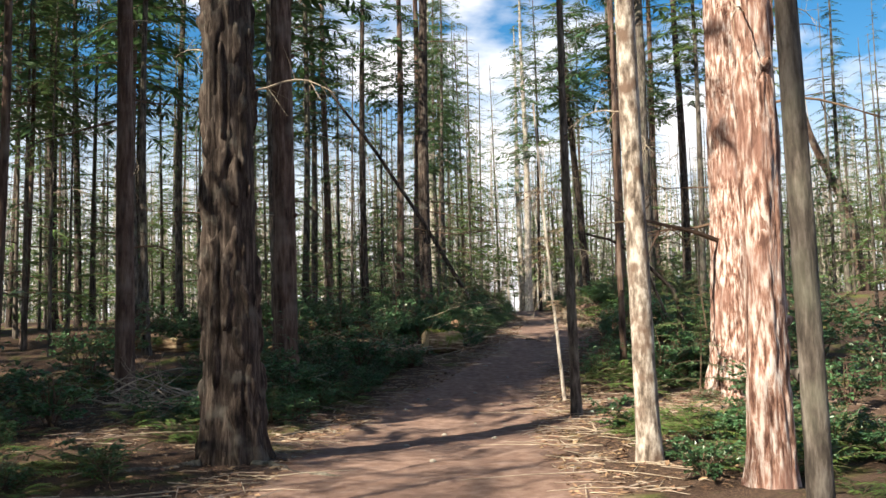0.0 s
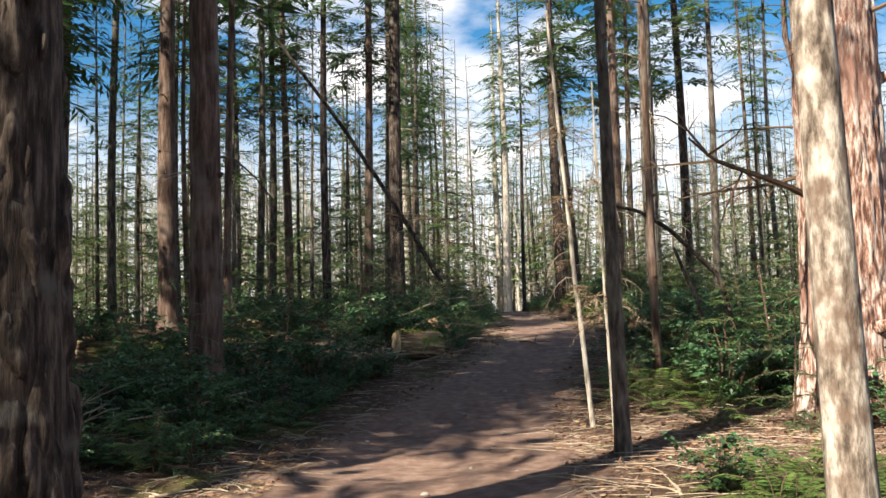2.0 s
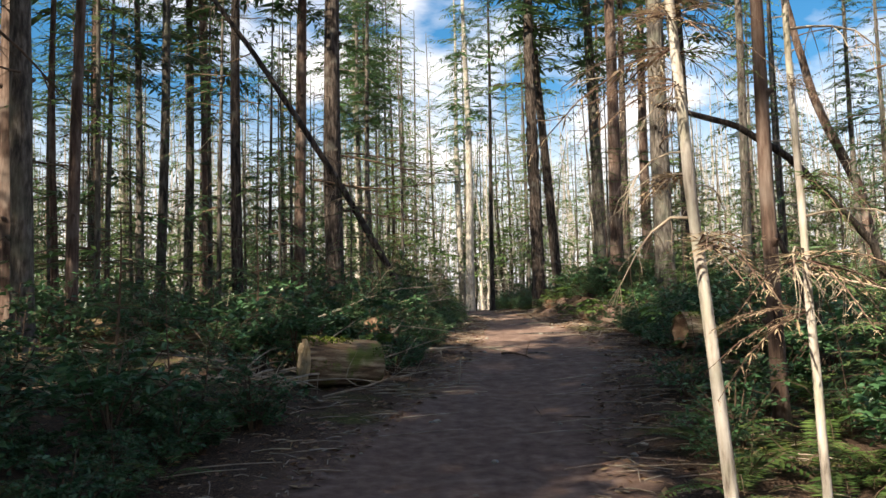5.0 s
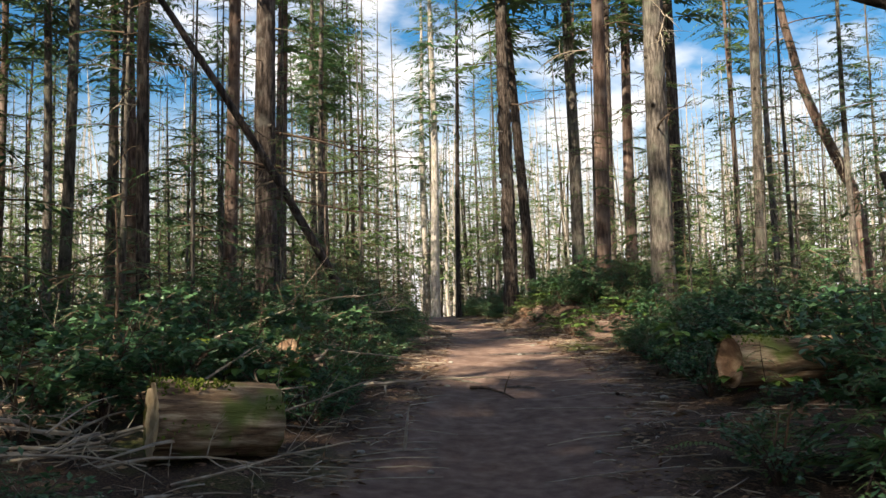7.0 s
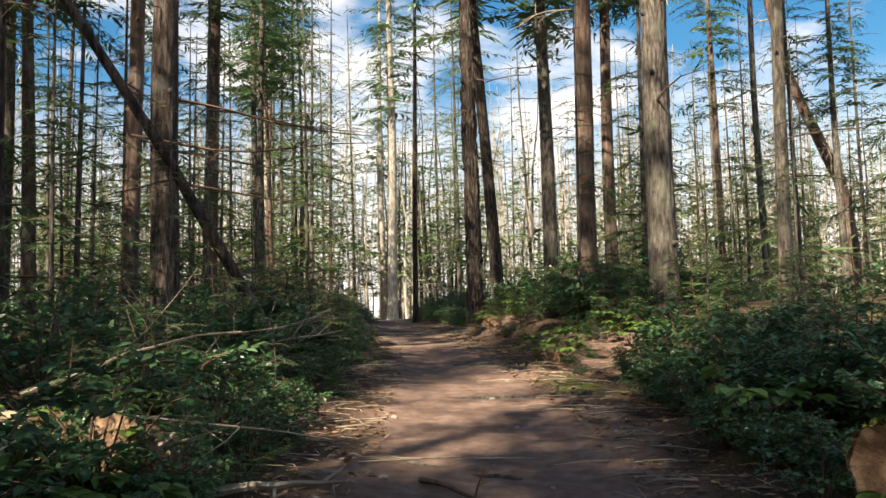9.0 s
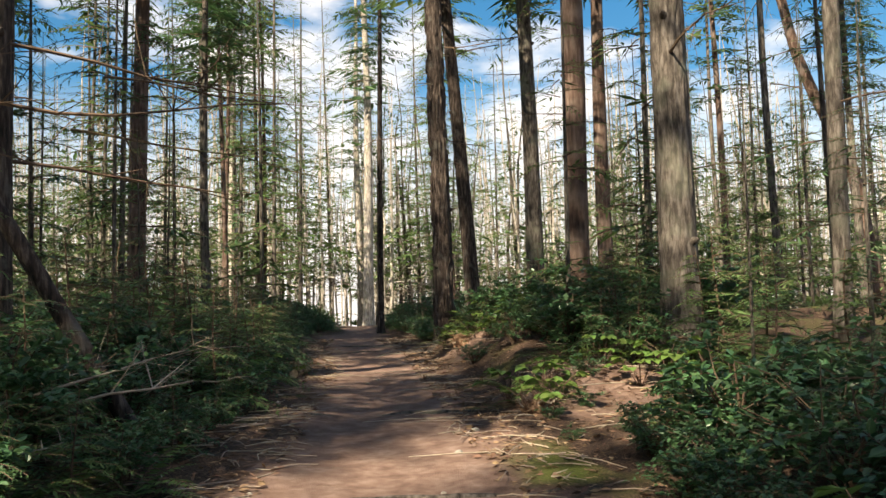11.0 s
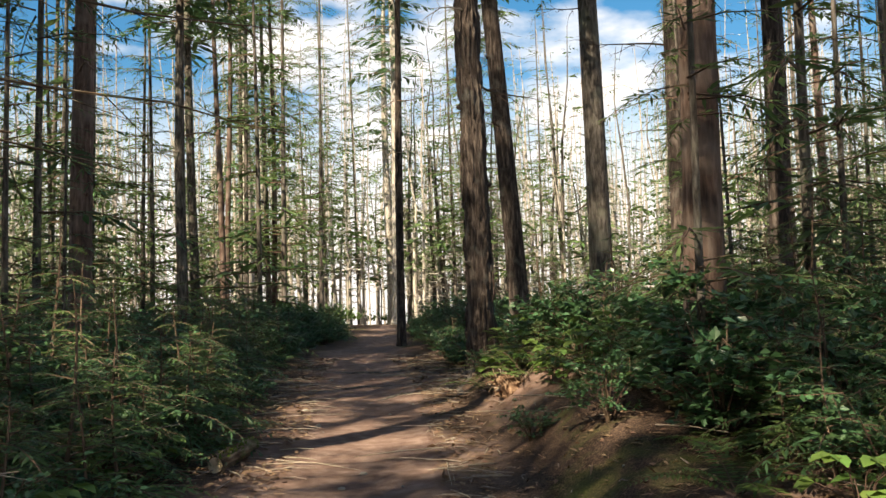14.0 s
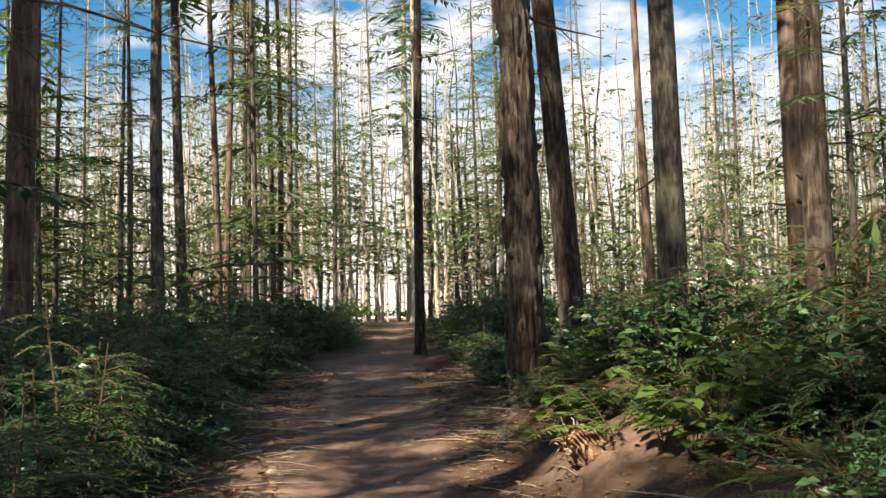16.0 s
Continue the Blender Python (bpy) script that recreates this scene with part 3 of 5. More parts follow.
# ---- standing trees, each where it grows ----
# x, y, trunk diameter, height, bark, crown base, lean x, lean y
TREES = [
    (-2.40, 10.57, 0.70, 30, "furrow", 13, 0.000, 0.0),
    (-3.42, 20.0, 0.54, 28, "red", 12, 0.0, 0.0),
    (-7.6, 33.7, 0.62, 30, "red", 14, 0.0, 0.0),
    (-4.74, 26.6, 0.34, 34, "grey", 10, 0.0, 0.0),
    (-5.9, 17.3, 0.36, 26, "red", 11, -0.02, 0.0),
    (-7.7, 45.0, 0.30, 24, "grey", 8, 0.0, 0.0),
    (-6.8, 48.6, 0.38, 27, "grey", 9, 0.0, 0.0),
    (-5.9, 47.9, 0.42, 27, "red", 9, 0.0, 0.0),
    (-2.98, 35.7, 0.29, 24, "dark", 9, 0.0, 0.0),
    (-1.9, 40.4, 0.37, 26, "red", 9, 0.0, 0.0),
    (-0.67, 36.8, 0.50, 30, "dark", 15, 0.0, 0.0),
    (-12.3, 37.2, 0.42, 26, "grey", 9, 0.0, 0.0),
    (-10.9, 32.5, 0.45, 26, "red", 10, 0.0, 0.0),
    (-17.2, 40.9, 0.55, 28, "dark", 10, 0.0, 0.0),
    (-10.3, 24.4, 0.12, 12, "grey", 5, 0.0, 0.0),
    # pale rows: far trunks, their sunlit brightness put into the bark colour
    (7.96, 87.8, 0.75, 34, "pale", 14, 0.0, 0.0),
    (5.66, 55.0, 0.22, 20, "dark", 9, 0.0, 0.0),
    (6.42, 47.0, 0.50, 30, "furrow", 10, 0.0, 0.0),
    (7.75, 50.0, 0.42, 28, "dark", 9, -0.05, 0.0),
    (9.78, 51.2, 0.52, 30, "grey", 10, 0.0, 0.0),
    (7.6, 40.3, 0.42, 28, "red", 10, 0.0, 0.0),
    (11.4, 49.6, 0.44, 28, "red", 10, 0.0, 0.0),
    (8.23, 37.5, 0.56, 30, "greybig", 12, 0.0, 0.0),
    (12.7, 48.7, 0.5, 28, "dark", 10, 0.0, 0.0),
    (2.07, 15.1, 0.17, 12, "slender", 10, 0.0, 0.0),
    (3.95, 20.85, 0.15, 14, "red", 11.5, 0.0, 0.0),
    (2.08, 9.82, 0.25, 20, "pale_near", 9, 0.0, 0.0),
    (5.34, 16.76, 1.16, 32, "redbig", 13, 0.0, 0.0),
    (2.77, 8.13, 0.40, 26, "redbig", 11, 0.0, 0.0),
    (2.03, 5.2, 0.15, 16, "smooth_near", 8, -0.018, 0.0),
    (-1.43, 52.0, 0.52, 28, "red", 9, 0.0, 0.0),
    (-0.29, 61.3, 0.31, 26, "grey", 9, 0.0, 0.0),
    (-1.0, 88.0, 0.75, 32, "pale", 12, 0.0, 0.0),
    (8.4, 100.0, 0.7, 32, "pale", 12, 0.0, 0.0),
    (10.2, 36.7, 0.27, 22, "grey", 9, 0.0, 0.0),
    (26.0, 60.0, 0.38, 24, "grey", 9, 0.0, 0.0),
    (20.0, 60.0, 0.32, 24, "red", 9, 0.0, 0.0),
    (0.1, 56.2, 0.30, 24, "grey", 8, 0.0, 0.0),
    (9.25, 45.0, 0.31, 22, "dark", 8, 0.0, 0.0),
]
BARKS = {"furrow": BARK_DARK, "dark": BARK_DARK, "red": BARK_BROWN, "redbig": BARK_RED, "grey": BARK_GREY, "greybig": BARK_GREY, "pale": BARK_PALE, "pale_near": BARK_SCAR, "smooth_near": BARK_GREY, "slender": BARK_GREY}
LABELS = {"furrow": "tall conifer with deeply furrowed dark bark", "dark": "slim conifer with dark brown bark beside shrubs", "red": "tall conifer with reddish-brown ridged bark",
          "redbig": "stout sunlit conifer with shaggy reddish bark", "grey": "straight conifer with grey-brown bark", "greybig": "stout conifer with smooth grey bark and knots",
          "pale": "conifer trunk far along the trail, bark lightened to look sunlit", "pale_near": "slender conifer with pale peeling bark", "slender": "slender young conifer with scarred brown bark", "smooth_near": "slender grey-barked young conifer beside the trail"}
CROWNS = [crown_mesh(100 + i, 18, 0, 3.0, 112, 1, NEEDLE if i != 2 else NEEDLE_LIGHT, 9, size=1.6) for i in range(4)]
DENSE = [crown_mesh(360 + i, 16, 0, 3.8, 92, 0, NEEDLE, 13, 0.6, size=0.85) for i in range(3)]
DEAD_BRANCHES = [limb_mesh(200 + i, 1.0, 0.014, 0.5, 0.05, 6, DEADWOOD if i % 3 == 0 else TWIG) for i in range(6)]


def tree(k, x, y, d, H, bark, zc, lx, ly):
    r = np.random.default_rng(1000 + k)
    z = hz(x, y)
    e = thing("conifer_tree", (x, y, z), LABELS[bark], "tree", "forest trees")
    depth = math.hypot(x - 1, y - 8)
    if bark in ("furrow", "redbig", "greybig") or depth < 16:
        f = {"furrow": 0.125, "redbig": 0.055, "greybig": 0.022}.get(bark, 0.018)
        f *= min(1.0, d / 0.6)
        me = trunk_mesh(k, H, d, BARKS[bark], (100 if d > 0.45 else 72) if d > 0.3 else 36, 210, f, 0.3, 0.06, 5, (lx, ly), zmax=11)
        top = trunk_mesh(k, H, d, BARKS[bark], 16, 24, 0, 0.3, 0.06, 0, (lx, ly))
        part("trunk", me, e)
        up = part("upper_trunk", top, e)
        up.scale = (0.9, 0.9, 1)
    else:
        part("trunk", trunk_mesh(k, H, d, BARKS[bark], 18, 46, 0.012 if depth < 34 else 0, 0.35, 0.10, 4, (lx, ly)), e)
    # tallest trees take a dense crown, added to shade the stout grey trunk
    c = DENSE[0] if H > 33 else CROWNS[k % 4]
    s = (H - zc) / 18.0
    for nm, me in (("crown", c),):
        o = part(nm, me, e)
        o.location = (lx * zc, ly * zc, zc)
        o.rotation_euler = (0, 0, r.uniform(0, 6.28))
        w = s * r.uniform(0.9, 1.2)
        o.scale = (w, w, s)
    for q in range(7 if depth < 30 else 4):
        a, zz = r.uniform(0, 6.28), r.uniform(2.6 if d > 0.2 else min(6.5, zc * 0.8), zc)
        o = part("dead_limb", DEAD_BRANCHES[r.integers(6)], e)
        rr = d / 2 * (1 - 0.9 * zz / H) ** 0.8 * 0.8
        o.location = (lx * zz + rr * math.cos(a), ly * zz + rr * math.sin(a), zz)
        o.rotation_euler = (0, 0, a)
        w = r.uniform(0.7, 1.9) * (0.6 + d) * (0.55 if depth < 9 else 1.0)
        o.scale = (w, w, w)
    return e


for k, row in enumerate(TREES):
    tree(k, *row)


# ---- forest round about ----
def clear_of(x, y, gap):
    if off_trail(np.array([x]), np.array([y]))[0] < gap:
        return False
    return all((x - t[0]) ** 2 + (y - t[1]) ** 2 > 2.2 for t in TREES)


def sun_lane(x, y):
    """Whether a crown here stands in the open lane through which the sun reaches the trail's right side."""
    u = (x - 3.2) * 0.707 - (y - 14.5) * 0.707
    v = (x - 3.2) * 0.707 + (y - 14.5) * 0.707
    return -4.2 < u < 7.5 and -34 < v < -8 or y > 14 and any(abs(x - y + d) < w for d, w in ((36.5, 1.3), (32.6, 1.0), (27.2, 0.8), (42.0, 2.6)))


THIN = [trunk_mesh(300 + i, 22, 0.26, (BARK_GREY, BARK_BROWN, BARK_BROWN, BARK_DARK)[i], 12, 26, 0, 0.3, 0.15, 3) for i in range(4)]
THINC = [crown_mesh(320 + i, 15, 0, 2.7, 100, 0, NEEDLE if i < 2 else NEEDLE_LIGHT, 11, size=1.05) for i in range(4)]
rf = np.random.default_rng(42)
placed = []


def stand(count, xa, xb, ya, yb, gap, low=6.5, high=9.0, crowns=THINC):
    """Slim conifers scattered over a stretch of the forest."""
    n = tries = 0
    while n < count and tries < 4000:
        tries += 1
        x, y = rf.uniform(xa, xb), rf.uniform(ya, yb)
        if not clear_of(x, y, gap) or (y < 42 and sun_lane(x, y)) or any((x - a) ** 2 + (y - b) ** 2 < 4.5 for a, b in placed):
            continue
        n += 1
        placed.append((x, y))
        i, j = int(rf.integers(4)), int(rf.integers(len(crowns)))
        e = thing("conifer_tree", (x, y, hz(x, y)), "slim straight conifer among the forest stand, the unseen ones added for shade", "tree", "forest trees", rz=rf.uniform(0, 6.28), s=rf.uniform(0.75, 1.35))
        part("trunk", THIN[i], e)
        o = part("crown", crowns[j], e)
        o.location = (0, 0, rf.uniform(low, high))
        for q in range(2):
            o = part("dead_limb", DEAD_BRANCHES[rf.integers(6)], e)
            o.location = (0, 0, rf.uniform(2.5, 8))
            o.rotation_euler = (0, 0, rf.uniform(0, 6.28))
            w = rf.uniform(0.8, 2.0)
            o.scale = (w, w, w)


# unseen conifers left of and behind the camera, added to shade the scene
stand(62, -34, -6.5, -30, 13, 4.0, crowns=DENSE)
stand(34, -12, 10, -34, -4, 1.0, crowns=DENSE)
stand(9, -34, -16, 13, 42, 5.0, 7.0, 9.5, crowns=DENSE)
stand(8, -20, -6, 14, 26, 5.0, 8.5, 11.0)
# these and the next four: dense crowns added to shade the right bank
stand(10, -18, -5, 26, 42, 5.0, 8.0, 10.0, crowns=DENSE)
for x, y in ((-9.5, 22.0), (-8.6, 26.0), (-10.8, 19.6), (-7.2, 23.2)):
    stand(1, x - 0.3, x + 0.3, y - 0.3, y + 0.3, 3.0, 8.0, 9.0, crowns=DENSE)
stand(13, -34, -9, 42, 78, 5.0, 11.0, 14.0)
stand(15, 11.5, 46, 38, 78, 4.0, 11.0, 14.0)
stand(4, -8, 9, 60, 76, 2.0, 11.0, 14.0)

# understorey hemlocks, branches to low down
UNDER = [crown_mesh(340 + i, 8, 0.9, 2.1, 42, 1, NEEDLE if i % 2 else NEEDLE_LIGHT, 8, 0.7) for i in range(4)]
UNDER_FAR = [crown_mesh(370 + i, 8, 0.5, 2.3, 46, 0, NEEDLE_LIGHT, 7, 0.7, size=1.1) for i in range(4)]
TALL = [crown_mesh(380 + i, 20, 2.5, 3.3, 112, 1, NEEDLE_LIGHT if i < 2 else NEEDLE, 7, 0.75, size=1.0) for i in range(3)]
UTRUNK = trunk_mesh(350, 8.5, 0.11, BARK_GREY, 8, 16, 0, 0.2, 0.08)
ru = np.random.default_rng(77)


def hemlock(x, y, s, i, crowns=UNDER):
    e = thing("young_hemlock", (x, y, hz(x, y)), "young hemlock with drooping feathery green branches, the unseen ones added for shade", "tree", "understorey hemlocks", rz=ru.uniform(0, 6.28), s=s)
    part("trunk", UTRUNK, e)
    part("crown", crowns[i], e)


def understorey(count, xa, xb, ya, yb, gap, lo=0.7, hi=1.6, crowns=UNDER):
    n = tries = 0
    while n < count and tries < 3000:
        tries += 1
        x, y = ru.uniform(xa, xb), ru.uniform(ya, yb)
        if not clear_of(x, y, gap):
            continue
        n += 1
        hemlock(x, y, ru.uniform(lo, hi), int(ru.integers(4)), crowns)


# unseen hemlocks off to the left, added to shade the trail's foreground
for x, y, s, i in ((-7.4, 6.6, 1.8, 1), (-7.1, 5.0, 1.7, 3), (-7.4, 3.4, 1.8, 1), (-8.8, 5.5, 1.9, 3), (-6.6, 1.8, 1.7, 3), (-6.2, 0.0, 1.7, 1), (-8.2, 1.6, 1.8, 1), (-3.6, -2.2, 1.5, 1), (-6.4, 3.0, 1.9, 3), (-8.0, 4.6, 2.0, 1)):
    hemlock(x, y, s * 0.74, i)
understorey(26, -17, -3.5, 26, 50, 3.6)
understorey(14, -18, 1, 46, 62, 2.6, 0.8, 1.7)
understorey(24, -34, 3, 58, 80, 2.0, 0.7, 1.9, UNDER_FAR)
understorey(11, 8.5, 24, 40, 56, 2.6, 0.8, 1.7)
understorey(20, 7, 46, 56, 78, 2.0, 0.7, 1.6, UNDER_FAR)
understorey(8, 8, 20, 22, 36, 4.5, 0.6, 1.2)


def tall_hemlock(x, y, s, i):
    e = thing("hemlock_tree", (x, y, hz(x, y)), "tall hemlock with drooping light green branches", "tree", "forest trees", rz=ru.uniform(0, 6.28), s=s)
    o = part("trunk", UTRUNK, e)
    o.scale = (2.0, 2.0, 2.35)
    part("crown", TALL[i], e)


for x, y, s, i in ((2.0, 70, 1.1, 0), (9.8, 66, 0.95, 1), (11, 77, 1.2, 0), (3.4, 84, 1.2, 1), (6, 101, 1.4, 0), (9.5, 107, 1.5, 1), (3.5, 108, 1.4, 0), (12.5, 95, 1.3, 1), (0.8, 97, 1.4, 0)):
    tall_hemlock(x, y, s, i)
for xa, xb, ya, yb, count in ((-30, -6, 52, 88, 11), (-5, 3, 68, 90, 4), (12, 40, 62, 90, 9), (-24, -12, 34, 46, 3)):
    for _ in range(count):
        x, y = ru.uniform(xa, xb), ru.uniform(ya, yb)
        if clear_of(x, y, 3.0):
            tall_hemlock(x, y, ru.uniform(0.7, 1.25), int(ru.integers(3)))
for x, y, s, i in ((8.6, 43.2, 0.75, 0), (7.1, 39.2, 0.8, 0), (9.2, 40.4, 0.8, 3), (7.7, 34.5, 0.42, 2), (0.6, 39.5, 0.45, 1), (-1.8, 34.2, 0.8, 1), (0.4, 44.0, 0.6, 3), (-0.2, 33.5, 0.5, 0), (9.6, 35.2, 0.6, 1), (-2.2, 41.6, 1.15, 1), (-0.9, 45.8, 1.1, 0), (-3.0, 47.5, 1.3, 3), (-3.6, 36.5, 1.35, 1), (-2.6, 39.0, 1.2, 3), (-4.5, 40.5, 1.4, 1)):
    hemlock(x, y, s, i)


# far stand of thin stems, too many to count, coloured pale for sunlit glare
def far_woods():
    r = np.random.default_rng(5)
    wood, pale, leaf, twig = Soup(), Soup(), Soup(), Soup()
    for k in range(1150):
        y = 93 + 85 * r.random() ** 1.7
        x = r.uniform(-0.62, 0.82) * (y - 10) + 4
        if abs(x - 8.0) < 1.4 and y < 105:
            continue
        H = r.uniform(11, 24) if y < 130 else r.uniform(18, 30)
        z = hz(x, y)
        t = np.linspace(0, 1, 6)
        lean = r.normal(0, 0.9, 2)
        pts = np.stack([x + lean[0] * t ** 1.5 + r.normal(0, 0.12, 6), y + lean[1] * t, z - 0.3 + H * t], 1)
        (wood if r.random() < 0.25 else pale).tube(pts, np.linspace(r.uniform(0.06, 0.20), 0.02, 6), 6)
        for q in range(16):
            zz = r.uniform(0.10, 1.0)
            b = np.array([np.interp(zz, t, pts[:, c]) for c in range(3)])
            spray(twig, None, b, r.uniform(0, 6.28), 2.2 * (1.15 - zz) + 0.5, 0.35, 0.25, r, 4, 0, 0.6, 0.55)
        for q in range(12):
            zz = r.uniform(0.22, 1.0)
            b = np.array([np.interp(zz, t, pts[:, c]) for c in range(3)])
            spray(leaf, None, b, r.uniform(0, 6.28), 2.3 * (1.15 - zz) + 0.4, 0.1, 0.4, r, 4, 0, 0.55, 1.6)
    for k in range(520):
        y = r.uniform(66, 130)
        x = r.uniform(-0.7, 0.8) * (y - 10) + 4
        if off_trail(np.array([x]), np.array([min(y, 95)]))[0] < 0.8 and y < 100:
            continue
        b = np.array([x, y, hz(x, y)])
        for q in range(6):
            spray(leaf, None, b + [0, 0, 0.2], r.uniform(0, 6.28), r.uniform(0.7, 1.5), r.uniform(0.6, 1.4), 0.4, r, 4, 0, 0.55, 1.5)
    e = thing("far_woods", (0, 0, 0), "distant stand of thin stems, coloured pale for sunlit glare", "woods", kind="stuff")
    for nm, sp, m in (("dark_trunks", wood, BARK_GREY), ("pale_trunks", pale, BARK_PALE), ("bare_twigs", twig, GLARE_TWIG), ("foliage", leaf, NEEDLE_LIGHT)):
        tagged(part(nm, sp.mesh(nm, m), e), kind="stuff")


far_woods()

# ---- undergrowth ----
SHRUBS = [shrub_meshes(400 + i, 11, 880, 0.076, oval=i < 2) for i in range(4)]
HUCK = [shrub_meshes(420 + i, 10, 800, 0.064, SALAL, 0.6, 1.0) for i in range(3)]
FRONDS = [frond_mesh(440 + i) for i in range(6)]
SAPS = [sapling_meshes(460 + i, material=NEEDLE_LIGHT if i == 0 else NEEDLE) for i in range(3)]
rs = np.random.default_rng(11)
spots = []


def log_clear(x, y):
    return (x + 0.7) ** 2 / 2.0 + (y - 23.6) ** 2 > 1.2 and (x - 5.0) ** 2 + (y - 25.2) ** 2 > 0.8 and (x + 5.2) ** 2 + (y - 16.0) ** 2 > 2.6


def try_spot(x, y, gap):
    if any((x - a) ** 2 + (y - b) ** 2 < gap * gap for a, b in spots[-400:]):
        return False
    spots.append((x, y))
    return True


n = 0
tries = 0
while n < 430 and tries < 12000:
    tries += 1
    y = rs.uniform(9, 64)
    side = rs.choice([-1, 1])
    o = 0.35 + rs.exponential(3.2)
    x = (np.interp(y, EY, EL) - o) if side < 0 else (np.interp(y, EY, ER) + o)
    if o > 13 or (side < 0 and y < 14) or (side > 0 and y < 14.5):
        continue
    if side > 0 and 14 < y < 19 and o < 1.3:
        continue
    if any((x - t[0]) ** 2 + (y - t[1]) ** 2 < 0.25 for t in TREES) or not log_clear(x, y) or not try_spot(x, y, 0.5):
        continue
    n += 1
    tall = (0.5 + 0.95 * smooth(0.2, 2.4, o)) * rs.uniform(0.75, 1.25) * (0.75 if y < 20 else 1.0) * (0.85 if side > 0 and 37 < y < 47 and o < 2.5 else 1.0) * (0.42 if side > 0 and 32.5 < y < 37.5 and o < 3.0 else 1.0)
    z = hz(x, y) - 0.03
    kind = rs.random()
    if kind < 0.45:
        put("salal_shrub", SHRUBS[rs.integers(2) + (0 if o < 2.0 else 2)], (x, y, z), "dark green glossy-leaved shrub beside the trail", "shrub", "trailside shrubs", rs.uniform(0, 6.28), min(tall * 1.15, 1.3))
    elif kind < 0.68:
        put("salal_huckleberry_shrub", HUCK[rs.integers(3)], (x, y, z), "leafy green shrub with small leaves", "shrub", "trailside shrubs", rs.uniform(0, 6.28), min(tall * 1.35, 1.6))
    elif kind < 0.84:
        put("hemlock_sapling", SAPS[rs.integers(3)], (x, y, z), "hemlock sapling with flat feathery branches", "sapling", "hemlock saplings", rs.uniform(0, 6.28), tall * 0.95)
    else:
        fern(x, y, 0.7 + 0.5 * tall, rs)

# low ferns and seedlings by the trail's start
for x0, x1, y0, y1, count in ((2.2, 5.0, 8.6, 13.2, 80), (2.3, 4.4, 5.6, 8.8, 16), (-7.5, -3.2, 8.2, 13.5, 46), (-9, -3.4, 13.5, 21, 34), (3.4, 7.8, 16.5, 22, 40), (-5.5, -1.0, 13.8, 24, 84), (6.2, 9.8, 37.5, 47, 44), (6.1, 8.2, 39.5, 46, 44), (-1.5, 1.4, 25.5, 36, 16), (5.2, 8, 26, 36, 16), (0.8, 3.2, 37, 50, 16)):
    for _ in range(count):
        x, y = rs.uniform(x0, x1), rs.uniform(y0, y1)
        if off_trail(np.array([x]), np.array([y]))[0] > 0.3 and log_clear(x, y) and all((x - t[0]) ** 2 + (y - t[1]) ** 2 > 0.3 for t in TREES):
            if rs.random() < 0.72:
                fern(x, y, rs.uniform(0.45, 0.95), rs)
            else:
                put("salal_shrub", SHRUBS[rs.integers(4)], (x, y, hz(x, y) - 0.03), "low dark green shrub on the forest floor", "shrub", "trailside shrubs", rs.uniform(0, 6.28), rs.uniform(0.35, 0.75))


# hemlock thicket on the left bank and saplings on the right
for x, y, s in ((1.6, 36.2, 1.3), (2.0, 38.2, 1.25), (1.0, 37.4, 1.5), (1.9, 40.2, 1.2), (0.9, 39.2, 1.5), (2.1, 42.5, 1.1), (1.2, 42.0, 1.4), (0.2, 36.6, 1.5), (0.0, 41, 1.6), (2.2, 45, 1.0), (7.6, 43.6, 0.9), (8.4, 41.8, 1.2), (7.2, 36.4, 0.9), (8.3, 35.2, 1.2), (-0.6, 31.6, 1.3), (0.4, 32.8, 1.1), (-1.6, 30.4, 1.4), (5.2, 18.6, 0.8), (6.3, 20.2, 1.0), (4.4, 20.6, 0.7), (-3.4, 17.2, 0.7), (-2.6, 19.2, 0.7)):
    put("hemlock_sapling", SAPS[rs.integers(3)], (x, y, hz(x, y) - 0.02), "bushy hemlock sapling with flat feathery branches", "sapling", "hemlock saplings", rs.uniform(0, 6.28), s)


# dense growth hugging the trail's edges: low in the first row, taller behind
THICK = [shrub_meshes(480 + i, 15, 1150, 0.07, SALAL, 0.62, 0.95, oval=i == 0) for i in range(2)]
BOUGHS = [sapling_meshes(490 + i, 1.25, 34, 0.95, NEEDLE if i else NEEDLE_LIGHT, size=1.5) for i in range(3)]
re = np.random.default_rng(57)


def edge_growth(side, y0, y1, step, out, lo, hi, boughs):
    """One row of shrubs and low boughs along a stretch of the trail's edge."""
    for y in np.arange(y0, y1, step):
        y = y + re.uniform(-0.4, 0.4) * step
        o = out + re.uniform(-0.2, 0.35)
        x = float(np.interp(y, EY, EL) - o if side < 0 else np.interp(y, EY, ER) + o)
        if not log_clear(x, y) or any((x - t[0]) ** 2 + (y - t[1]) ** 2 < (0.3 + t[2] / 2) ** 2 for t in TREES):
            continue
        z, s, a = hz(x, y) - 0.03, re.uniform(lo, hi), re.uniform(0, 6.28)
        if re.random() < boughs:
            put("hemlock_sapling", BOUGHS[re.integers(3)], (x, y, z), "low hemlock sapling with spreading feathery boughs", "sapling", "hemlock saplings", a, s)
        else:
            # THICK is salal growth, named along with the small-leaved huckleberries
            put("salal_huckleberry_shrub", THICK[re.integers(2)], (x, y, z), "dense dark green shrub overhanging the trail's edge", "shrub", "trailside shrubs", a, s)


